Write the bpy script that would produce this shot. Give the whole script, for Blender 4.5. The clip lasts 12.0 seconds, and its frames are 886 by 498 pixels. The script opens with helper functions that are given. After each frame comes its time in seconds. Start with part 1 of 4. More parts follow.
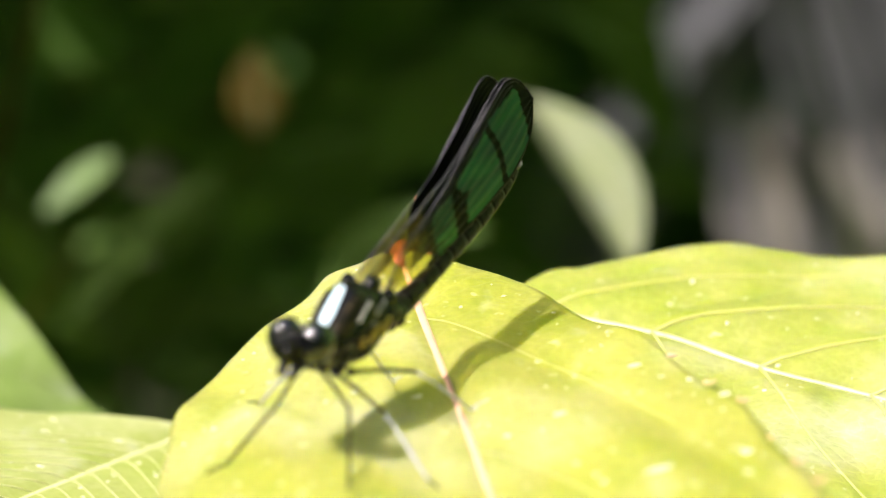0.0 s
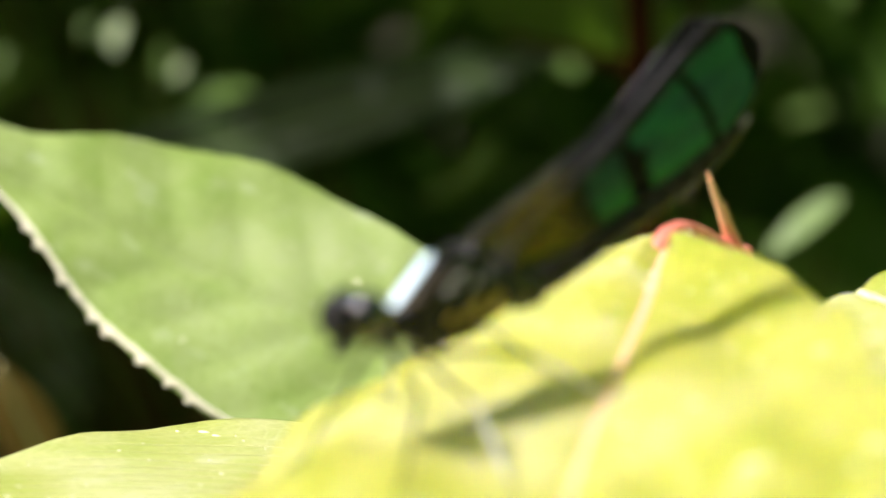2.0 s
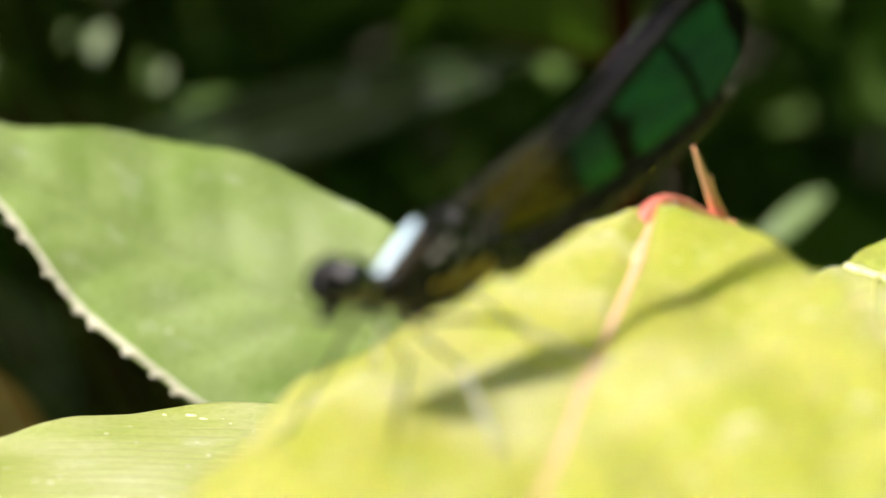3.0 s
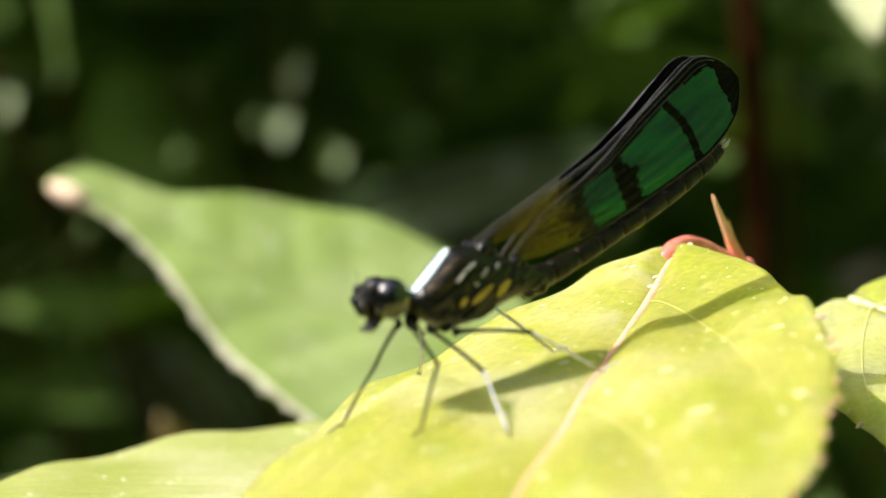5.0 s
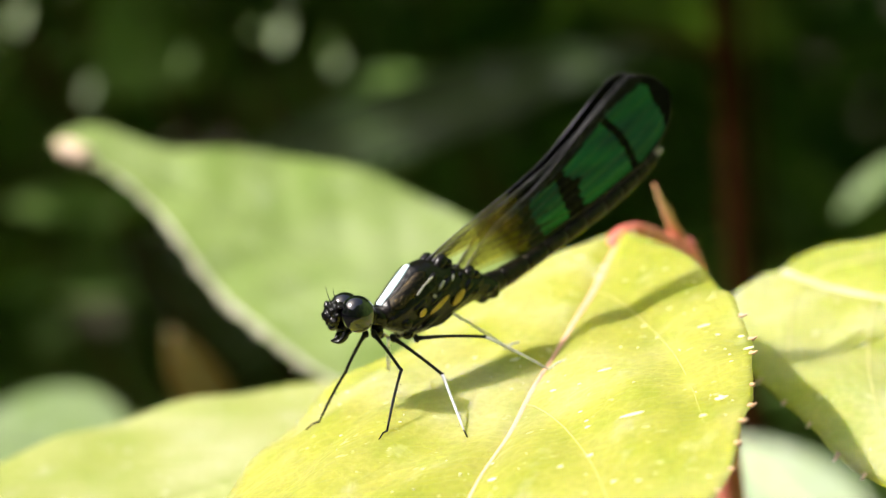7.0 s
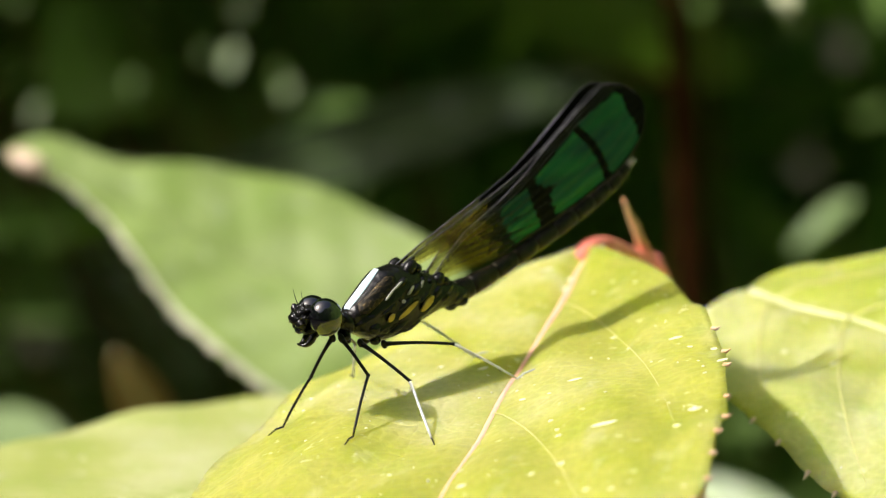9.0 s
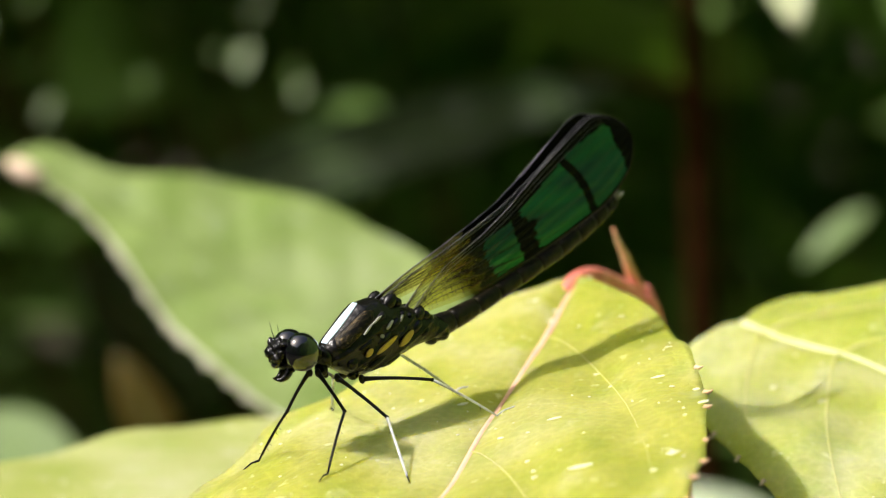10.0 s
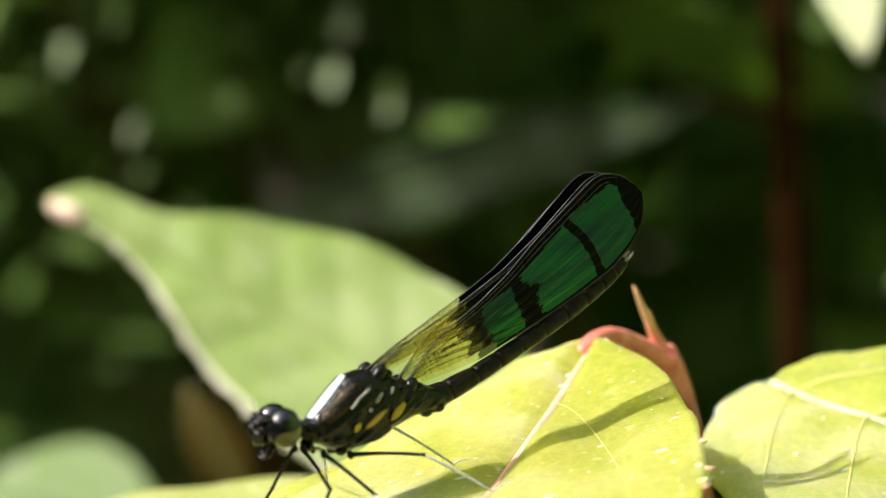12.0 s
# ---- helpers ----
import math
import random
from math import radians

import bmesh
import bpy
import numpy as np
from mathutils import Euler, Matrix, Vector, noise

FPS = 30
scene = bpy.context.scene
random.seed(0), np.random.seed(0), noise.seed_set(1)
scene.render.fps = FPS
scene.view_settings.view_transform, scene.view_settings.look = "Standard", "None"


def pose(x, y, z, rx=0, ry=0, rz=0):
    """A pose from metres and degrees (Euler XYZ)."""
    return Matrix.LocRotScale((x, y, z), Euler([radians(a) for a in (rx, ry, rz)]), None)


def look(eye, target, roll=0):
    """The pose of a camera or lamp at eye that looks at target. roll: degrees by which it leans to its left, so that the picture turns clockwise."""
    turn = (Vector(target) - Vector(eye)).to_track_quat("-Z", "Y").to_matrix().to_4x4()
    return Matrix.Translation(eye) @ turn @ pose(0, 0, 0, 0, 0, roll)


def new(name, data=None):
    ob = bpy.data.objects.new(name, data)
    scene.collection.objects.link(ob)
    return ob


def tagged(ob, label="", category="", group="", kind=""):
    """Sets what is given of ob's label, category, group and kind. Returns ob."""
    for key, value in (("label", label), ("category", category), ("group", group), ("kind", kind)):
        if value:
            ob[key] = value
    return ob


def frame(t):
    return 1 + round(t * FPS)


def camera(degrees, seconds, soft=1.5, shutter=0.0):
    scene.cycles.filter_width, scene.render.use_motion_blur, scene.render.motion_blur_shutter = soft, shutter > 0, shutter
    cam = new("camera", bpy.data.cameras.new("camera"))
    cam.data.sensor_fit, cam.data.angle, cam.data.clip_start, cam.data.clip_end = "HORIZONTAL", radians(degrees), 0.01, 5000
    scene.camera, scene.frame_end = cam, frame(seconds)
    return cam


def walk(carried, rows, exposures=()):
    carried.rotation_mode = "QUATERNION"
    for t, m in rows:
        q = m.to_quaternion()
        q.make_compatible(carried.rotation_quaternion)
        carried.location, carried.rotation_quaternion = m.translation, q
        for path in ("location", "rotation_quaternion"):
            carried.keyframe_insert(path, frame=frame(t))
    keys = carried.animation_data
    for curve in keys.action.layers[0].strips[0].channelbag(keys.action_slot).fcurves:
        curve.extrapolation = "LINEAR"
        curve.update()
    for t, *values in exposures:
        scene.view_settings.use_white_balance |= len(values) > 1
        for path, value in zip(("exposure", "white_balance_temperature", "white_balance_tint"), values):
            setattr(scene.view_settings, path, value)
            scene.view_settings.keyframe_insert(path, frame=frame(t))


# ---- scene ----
MM = 0.001

# ---- camera and its way ----
cam = camera(14.0, 12.0, soft=1.2)
cam.data.dof.use_dof = True
cam.data.dof.focus_distance = 0.2535
cam.data.dof.aperture_fstop = 29.0
WAY = [
    (0, look((-0.0900, -0.2116, 0.0526), (0.0175, 0.0186, -0.0029), 8.81)),
    (0.3, look((-0.0758, -0.2208, 0.0488), (0.0156, 0.0171, -0.0026), 8.82)),
    (0.5, look((-0.0667, -0.2182, 0.0457), (0.0173, 0.0227, -0.0044), 8.19)),
    (0.9, look((-0.0424, -0.2113, 0.0466), (0.0165, 0.0363, -0.0065), 6.25)),
    (1, look((-0.0393, -0.2083, 0.0505), (0.0146, 0.0394, -0.0068), 4.38)),
    (1.2, look((-0.0365, -0.2026, 0.0579), (0.0113, 0.0446, -0.0071), 3.40)),
    (1.5, look((-0.0276, -0.2028, 0.0450), (0.0070, 0.0492, -0.0088), 4.69)),
    (2, look((-0.0164, -0.1977, 0.0438), (0.0034, 0.0551, -0.0131), 3.51)),
    (2.5, look((-0.0138, -0.1962, 0.0459), (0.0020, 0.0560, -0.0155), 3.03)),
    (3, look((-0.0163, -0.1980, 0.0405), (0.0045, 0.0553, -0.0144), 2.98)),
    (3.5, look((-0.0067, -0.1993, 0.0446), (0.0083, 0.0540, -0.0125), 4.11)),
    (3.7, look((-0.0129, -0.2073, 0.0435), (0.0055, 0.0459, -0.0131), 3.94)),
    (5.3, look((-0.0036, -0.2468, 0.0455), (-0.0032, 0.0088, -0.0021), 1.85)),
    (5.5, look((-0.0134, -0.2532, 0.0620), (-0.0025, -0.0008, 0.0007), 1.28)),
    (6, look((-0.0106, -0.2602, 0.0718), (-0.0008, -0.0097, 0.0028), 1.45)),
    (6.5, look((0.0000, -0.2675, 0.0717), (0.0000, -0.0163, 0.0044), -0.00)),
    (7, look((-0.0004, -0.2633, 0.0655), (0.0002, -0.0110, 0.0027), 0.58)),
    (9, look((-0.0034, -0.2599, 0.0611), (0.0024, -0.0067, 0.0021), 2.11)),
    (9.5, look((-0.0018, -0.2590, 0.0610), (0.0031, -0.0057, 0.0026), 2.40)),
    (10, look((0.0006, -0.2556, 0.0644), (0.0037, -0.0028, 0.0037), 2.80)),
    (10.5, look((0.0069, -0.2524, 0.0627), (0.0040, 0.0011, 0.0049), 2.13)),
    (11, look((0.0141, -0.2500, 0.0615), (0.0038, 0.0038, 0.0063), 1.59)),
    (11.5, look((0.0152, -0.2451, 0.0759), (0.0037, 0.0052, 0.0064), 1.39)),
    (12, look((0.0128, -0.2437, 0.0680), (0.0034, 0.0086, 0.0057), 1.87)),
]
walk(cam, WAY, [(0, 0.54), (2, 0.59), (2.5, 0.52), (3, 0.4), (3.5, 0.42), (5.3, 0.53), (7, 0.57), (9, 0.35), (9.5, 0.28), (10.5, 0.38), (12, 0.58)])

# ---- daylight ----
SUN_FLIGHT = Vector((0.645, 0.12, -0.72)).normalized()
world = bpy.data.worlds.new("sky")
scene.world = world
world.use_nodes = True
wn = world.node_tree.nodes
sky = wn.new("ShaderNodeTexSky")
sky.sky_type = "NISHITA"
sky.sun_disc = False
sky.air_density = 0.8
sky.dust_density = 4.0
sky.ozone_density = 0.0
sky.sun_elevation = math.asin(-SUN_FLIGHT.z)
sky.sun_rotation = math.atan2(-SUN_FLIGHT.x, -SUN_FLIGHT.y)
wn["Background"].inputs["Strength"].default_value = 0.19
world.node_tree.links.new(sky.outputs["Color"], wn["Background"].inputs["Color"])
sun_data = bpy.data.lights.new("sun", "SUN")
sun_data.energy = 4.75
sun_data.angle = radians(0.53)
sun_data.color = (1.0, 0.96, 0.92)
sun = new("sun", sun_data)
sun.matrix_world = look((0, 0, 0), SUN_FLIGHT)


# ---- materials ----
def material(name):
    m = bpy.data.materials.new(name)
    m.use_nodes = True
    return m, m.node_tree.nodes, m.node_tree.links, m.node_tree.nodes["Principled BSDF"]


def noise_node(nodes, links, scale, detail=4.0, rough=0.6, distort=0.0, coord="Object", stretch=None):
    tc = nodes.new("ShaderNodeTexCoord")
    n = nodes.new("ShaderNodeTexNoise")
    n.inputs["Scale"].default_value = scale
    n.inputs["Detail"].default_value = detail
    n.inputs["Roughness"].default_value = rough
    n.inputs["Distortion"].default_value = distort
    src = tc.outputs[coord]
    if stretch:
        mp = nodes.new("ShaderNodeMapping")
        mp.inputs["Scale"].default_value = stretch
        links.new(src, mp.inputs["Vector"])
        src = mp.outputs["Vector"]
    links.new(src, n.inputs["Vector"])
    return n


def ramp_node(nodes, links, source, stops):
    r = nodes.new("ShaderNodeValToRGB")
    el = r.color_ramp.elements
    while len(el) < len(stops):
        el.new(0.5)
    for e, (p, c) in zip(el, stops):
        e.position = p
        e.color = (*c, 1)
    links.new(source, r.inputs["Fac"])
    return r


def bump_node(nodes, links, source, bsdf, strength, distance):
    b = nodes.new("ShaderNodeBump")
    b.inputs["Strength"].default_value = strength
    b.inputs["Distance"].default_value = distance
    links.new(source, b.inputs["Height"])
    links.new(b.outputs["Normal"], bsdf.inputs["Normal"])
    return b


def mixed(nodes, links, fac, a, b, mode="MIX"):
    mx = nodes.new("ShaderNodeMix")
    mx.data_type = "RGBA"
    mx.blend_type = mode
    for key, v in (("Factor", fac), ("A", a), ("B", b)):
        socket = [s for s in mx.inputs if s.name == key and s.enabled][0]
        if isinstance(v, (int, float)):
            socket.default_value = v
        elif isinstance(v, tuple):
            socket.default_value = (*v, 1)
        else:
            links.new(v, socket)
    return [s for s in mx.outputs if s.enabled][0]


def leaf_material(name, low, mid, high, thin, rough=0.42, coarse=45.0, spots=None, mottle=0.5, scatter=0.0):
    """A living leaf: mottled base colour, fine cell relief, light that passes through the blade."""
    m, nodes, links, bsdf = material(name)
    big = noise_node(nodes, links, coarse, 5, 0.6)
    r = ramp_node(nodes, links, big.outputs["Fac"], [(0.28, low), (0.5, mid), (0.74, high)])
    fine = noise_node(nodes, links, 1400, 3, 0.7)
    fr = ramp_node(nodes, links, fine.outputs["Fac"], [(0.3, (0.78, 0.80, 0.72)), (0.7, (1.08, 1.06, 1.1))])
    colour = mixed(nodes, links, mottle, r.outputs["Color"], fr.outputs["Color"], "MULTIPLY")
    # net of the smallest veins: the cells between them bulge
    warp = noise_node(nodes, links, 260, 2, 0.5)
    tc = nodes.new("ShaderNodeTexCoord")
    bent = mixed(nodes, links, 0.0025, tc.outputs["Object"], warp.outputs["Color"], "ADD")
    cells = nodes.new("ShaderNodeTexVoronoi")
    cells.feature = "DISTANCE_TO_EDGE"
    cells.inputs["Scale"].default_value = 760
    links.new(bent, cells.inputs["Vector"])
    net = ramp_node(nodes, links, cells.outputs["Distance"], [(0.0, (0, 0, 0)), (0.22, (1, 1, 1))])
    tone = ramp_node(nodes, links, cells.outputs["Distance"], [(0.0, (1.07, 1.06, 1.15)), (0.2, (0.98, 0.985, 0.96))])
    colour = mixed(nodes, links, 0.8, colour, tone.outputs["Color"], "MULTIPLY")
    patch = noise_node(nodes, links, 170, 4, 0.65)
    pr = ramp_node(nodes, links, patch.outputs["Fac"], [(0.34, (0.80, 0.90, 0.62)), (0.5, (1, 1, 1)), (0.68, (1.08, 1.03, 1.3))])
    colour = mixed(nodes, links, mottle, colour, pr.outputs["Color"], "MULTIPLY")
    smear = noise_node(nodes, links, 330, 3, 0.55, stretch=(0.55, 1.0, 1.0))
    sm = ramp_node(nodes, links, smear.outputs["Fac"], [(0.60, (0, 0, 0)), (0.74, (0.32, 0.32, 0.32))])
    colour = mixed(nodes, links, sm.outputs["Color"], colour, tuple(0.45 * c + 0.42 for c in high))
    if spots:
        sp = noise_node(nodes, links, spots[0], 2, 0.5)
        sr = ramp_node(nodes, links, sp.outputs["Fac"], [(spots[1], (0, 0, 0)), (spots[1] + 0.09, (1, 1, 1))])
        colour = mixed(nodes, links, sr.outputs["Color"], colour, spots[2])
    links.new(colour, bsdf.inputs["Base Color"])
    rr = ramp_node(nodes, links, big.outputs["Fac"], [(0.3, (rough - 0.08,) * 3), (0.7, (rough + 0.12,) * 3)])
    links.new(rr.outputs["Color"], bsdf.inputs["Roughness"])
    bsdf.inputs["Specular IOR Level"].default_value = 0.08
    if scatter:
        bsdf.subsurface_method = "BURLEY"
        bsdf.inputs["Subsurface Weight"].default_value = scatter
        bsdf.inputs["Subsurface Radius"].default_value = (1.0, 1.1, 0.08)
        bsdf.inputs["Subsurface Scale"].default_value = 0.0013
    relief = nodes.new("ShaderNodeMath")
    relief.operation = "MULTIPLY_ADD"
    relief.inputs[1].default_value = 0.25
    links.new(fine.outputs["Fac"], relief.inputs[0])
    links.new(net.outputs["Color"], relief.inputs[2])
    bump_node(nodes, links, relief.outputs["Value"], bsdf, 0.2, 0.00014)
    tr = nodes.new("ShaderNodeBsdfTranslucent")
    links.new(mixed(nodes, links, 1.0, colour, (0.85, 1.0, 0.22), "MULTIPLY"), tr.inputs["Color"])
    mx = nodes.new("ShaderNodeMixShader")
    mx.inputs["Fac"].default_value = thin
    links.new(bsdf.outputs["BSDF"], mx.inputs[1])
    links.new(tr.outputs["BSDF"], mx.inputs[2])
    links.new(mx.outputs["Shader"], nodes["Material Output"].inputs["Surface"])
    return m


def plain_material(name, low, high, rough, scale=800.0, metal=0.0, bump=0.0, spec=0.5, coat=0.0):
    m, nodes, links, bsdf = material(name)
    n = noise_node(nodes, links, scale, 4, 0.65)
    r = ramp_node(nodes, links, n.outputs["Fac"], [(0.32, low), (0.68, high)])
    links.new(r.outputs["Color"], bsdf.inputs["Base Color"])
    bsdf.inputs["Roughness"].default_value = rough
    bsdf.inputs["Metallic"].default_value = metal
    bsdf.inputs["Specular IOR Level"].default_value = spec
    bsdf.inputs["Coat Weight"].default_value = coat
    bsdf.inputs["Coat Roughness"].default_value = 0.12
    if bump:
        bump_node(nodes, links, n.outputs["Fac"], bsdf, 0.6, bump)
    return m


def wing_material(name, colour, clear, rough, metal=0.0, spec=0.4, tint=(0.5, 0.6, 0.5), streaks=None):
    """A wing membrane: part of the light goes straight through; streaks run out along the veins."""
    m, nodes, links, bsdf = material(name)
    n = noise_node(nodes, links, 800, 4, 0.6, stretch=(0.3, 1, 1))
    r = ramp_node(nodes, links, n.outputs["Fac"], [(0.3, tuple(c * 0.6 for c in colour)), (0.65, colour)])
    out = r.outputs["Color"]
    if streaks:
        s = noise_node(nodes, links, 420, 3, 0.6, stretch=(0.14, 1.0, 1.0))
        sr = ramp_node(nodes, links, s.outputs["Fac"], [(0.34, streaks[0]), (0.5, (1, 1, 1)), (0.64, streaks[1])])
        out = mixed(nodes, links, 1.0, out, sr.outputs["Color"], "MULTIPLY")
    links.new(out, bsdf.inputs["Base Color"])
    bsdf.inputs["Roughness"].default_value = rough
    bsdf.inputs["Metallic"].default_value = metal
    bsdf.inputs["Specular IOR Level"].default_value = spec
    bump_node(nodes, links, n.outputs["Fac"], bsdf, 0.35, 0.0001)
    tp = nodes.new("ShaderNodeBsdfTransparent")
    tp.inputs["Color"].default_value = (*tint, 1)
    mx = nodes.new("ShaderNodeMixShader")
    mx.inputs["Fac"].default_value = clear
    links.new(bsdf.outputs["BSDF"], mx.inputs[1])
    links.new(tp.outputs["BSDF"], mx.inputs[2])
    links.new(mx.outputs["Shader"], nodes["Material Output"].inputs["Surface"])
    return m


M_LEAF_MAIN = leaf_material("yellow_green_leaf", (0.375, 0.41, 0.045), (0.475, 0.475, 0.105), (0.61, 0.60, 0.30), 0.36, 0.42, spots=(820, 0.668, (0.68, 0.68, 0.38)), mottle=0.6, scatter=1.0)
M_LEAF_RIGHT = leaf_material("lime_leaf", (0.355, 0.42, 0.05), (0.465, 0.49, 0.12), (0.62, 0.64, 0.36), 0.36, 0.36, spots=(760, 0.668, (0.68, 0.69, 0.40)), mottle=0.6, scatter=1.0)
M_LEAF_LEFT = leaf_material("pale_green_leaf", (0.21, 0.295, 0.072), (0.265, 0.355, 0.108), (0.36, 0.44, 0.185), 0.30, 0.45, mottle=0.6)
M_LEAF_LOW = leaf_material("fresh_green_leaf", (0.34, 0.40, 0.07), (0.42, 0.46, 0.14), (0.54, 0.56, 0.28), 0.26, 0.42)
M_UNDER = leaf_material("pale_leaf_underside", (0.70, 0.74, 0.30), (0.78, 0.80, 0.36), (0.84, 0.85, 0.44), 0.85, 0.6)
M_RED = plain_material("red_petiole", (0.66, 0.15, 0.11), (0.82, 0.33, 0.25), 0.38, 500, bump=0.0001)
M_THORN = plain_material("orange_shoot", (0.66, 0.22, 0.10), (0.78, 0.52, 0.28), 0.45, 350)
M_RIB_PINK = plain_material("pink_midrib", (0.70, 0.36, 0.25), (0.76, 0.50, 0.33), 0.45, 400)
M_RIB_PALE = plain_material("pale_midrib", (0.62, 0.64, 0.28), (0.72, 0.72, 0.42), 0.45, 400)
M_VEIN = plain_material("leaf_vein", (0.52, 0.53, 0.12), (0.62, 0.60, 0.20), 0.45, 400)
M_TOOTH = plain_material("leaf_tooth", (0.55, 0.26, 0.12), (0.75, 0.60, 0.38), 0.5, 500)
M_TIP = plain_material("dry_leaf_tip", (0.60, 0.42, 0.30), (0.72, 0.58, 0.42), 0.6, 500)
M_MARGIN = plain_material("whitish_leaf_margin", (0.50, 0.49, 0.33), (0.70, 0.67, 0.52), 0.5, 300)
# pale colour stands in for sun glints on wet specks of the blades
M_SPECK = plain_material("pale_wax_speck", (0.64, 0.65, 0.36), (0.78, 0.78, 0.56), 0.4, 900)
M_BLACK = plain_material("black_cuticle", (0.002, 0.002, 0.002), (0.008, 0.007, 0.006), 0.27, 1100, bump=0.0002, spec=0.27)
M_BLACK_DULL = plain_material("black_leg_cuticle", (0.003, 0.003, 0.003), (0.008, 0.007, 0.006), 0.36, 1500, spec=0.16)
M_EYE = plain_material("black_compound_eye", (0.002, 0.002, 0.003), (0.005, 0.005, 0.006), 0.2, 3000, spec=0.12, coat=1.0)
for one in M_EYE.node_tree.nodes:
    if one.type == "BSDF_PRINCIPLED":
        one.inputs["Coat IOR"].default_value = 1.7
        one.inputs["Coat Roughness"].default_value = 0.09
M_EYE_LOW = plain_material("grey_lower_eye", (0.004, 0.0045, 0.0035), (0.009, 0.010, 0.007), 0.28, 3000, spec=0.2)
M_BRONZE, _n, _l, _b = material("bronze_cuticle")
_t = noise_node(_n, _l, 5200, 3, 0.7)
_g = noise_node(_n, _l, 2600, 3, 0.6, stretch=(0.25, 1, 1))
_m = _n.new("ShaderNodeMath")
_m.operation = "MULTIPLY"
_l.new(_t.outputs["Fac"], _m.inputs[0])
_l.new(_g.outputs["Fac"], _m.inputs[1])
_r = ramp_node(_n, _l, _m.outputs["Value"], [(0.19, (0.005, 0.0045, 0.0035)), (0.31, (0.045, 0.033, 0.015)), (0.43, (0.22, 0.15, 0.06))])
_l.new(_r.outputs["Color"], _b.inputs["Base Color"])
_b.inputs["Roughness"].default_value = 0.36
_b.inputs["Metallic"].default_value = 0.75
bump_node(_n, _l, _t.outputs["Fac"], _b, 0.5, 0.00015)
M_WHITE = plain_material("pale_blue_white_pruinose", (0.50, 0.69, 0.80), (0.64, 0.78, 0.87), 0.55, 1500)
M_PALE_LEG = plain_material("white_pruinose_shin", (0.34, 0.35, 0.36), (0.70, 0.71, 0.72), 0.5, 1500)
M_YELLOW = plain_material("yellow_side_mark", (0.34, 0.23, 0.02), (0.52, 0.36, 0.05), 0.45, 1200)
M_GREY_MARK = plain_material("grey_suture", (0.20, 0.20, 0.17), (0.34, 0.33, 0.28), 0.4, 1200)
M_ABD = plain_material("brown_black_abdomen", (0.004, 0.004, 0.004), (0.022, 0.018, 0.012), 0.4, 900, bump=0.0003, spec=0.16)
M_ABD_LOW = plain_material("olive_abdomen_edge", (0.05, 0.04, 0.012), (0.14, 0.105, 0.035), 0.5, 900)
M_AMBER = wing_material("clear_amber_membrane", (0.66, 0.52, 0.08), 0.86, 0.2, spec=0.5, tint=(0.98, 0.90, 0.55))
M_GREEN = wing_material("iridescent_green_membrane", (0.004, 0.122, 0.054), 0.0, 0.45, 0.45, streaks=((0.4, 0.38, 1.0), (2.2, 1.3, 0.7)))
M_GREEN_BLUE = wing_material("iridescent_blue_green_membrane", (0.005, 0.098, 0.050), 0.0, 0.45, 0.45, streaks=((0.5, 0.5, 1.1), (1.5, 1.3, 0.8)))
M_DARK_WING = wing_material("black_membrane", (0.0035, 0.003, 0.003), 0.0, 0.5, spec=0.05)
M_SMOKE_WING = wing_material("smoky_membrane", (0.02, 0.018, 0.012), 0.35, 0.42, spec=0.2, tint=(0.45, 0.42, 0.25))
M_RIM = plain_material("brown_wing_rim", (0.035, 0.025, 0.015), (0.11, 0.08, 0.05), 0.45, 900, spec=0.2)
M_WING_VEIN = plain_material("wing_vein", (0.005, 0.004, 0.003), (0.02, 0.015, 0.012), 0.4, 2000, spec=0.12)
# grey streaks put the sun's sheen along the dark margin into the colour
M_WING_COSTA = plain_material("grey_wing_margin", (0.012, 0.011, 0.013), (0.17, 0.16, 0.18), 0.36, 300, spec=0.4)
M_BG = leaf_material("shaded_green_leaf", (0.09, 0.155, 0.035), (0.155, 0.255, 0.058), (0.215, 0.315, 0.085), 0.22, 0.5, 20)
# darker copy of the leaf, with deep shade put into its base colour
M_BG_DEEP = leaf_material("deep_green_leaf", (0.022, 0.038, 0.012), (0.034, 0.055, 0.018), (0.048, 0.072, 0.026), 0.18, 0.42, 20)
M_FAR = leaf_material("far_dark_leaf", (0.052, 0.115, 0.028), (0.095, 0.19, 0.048), (0.14, 0.24, 0.07), 0.15, 0.6, 8)
# lighter copies of the shaded leaf: sunlight is put into the base colour
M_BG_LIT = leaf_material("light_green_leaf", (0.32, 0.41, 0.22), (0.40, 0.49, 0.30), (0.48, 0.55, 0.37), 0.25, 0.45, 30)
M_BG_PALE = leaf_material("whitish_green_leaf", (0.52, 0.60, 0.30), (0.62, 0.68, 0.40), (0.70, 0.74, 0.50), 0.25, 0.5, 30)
M_BG_MID = leaf_material("mid_green_leaf", (0.16, 0.24, 0.08), (0.22, 0.31, 0.12), (0.30, 0.39, 0.19), 0.25, 0.5, 30)
# very translucent leaf for the unseen branch, so that its shade turns green
M_CANOPY = leaf_material("sunlit_canopy_leaf", (0.10, 0.17, 0.02), (0.16, 0.26, 0.03), (0.22, 0.33, 0.045), 0.62, 0.5, 20)
M_BG_RIB = plain_material("dull_green_midrib", (0.06, 0.10, 0.02), (0.10, 0.15, 0.04), 0.5, 200)
M_BG_BROWN = plain_material("withered_leaf", (0.28, 0.15, 0.03), (0.42, 0.25, 0.07), 0.6, 120)
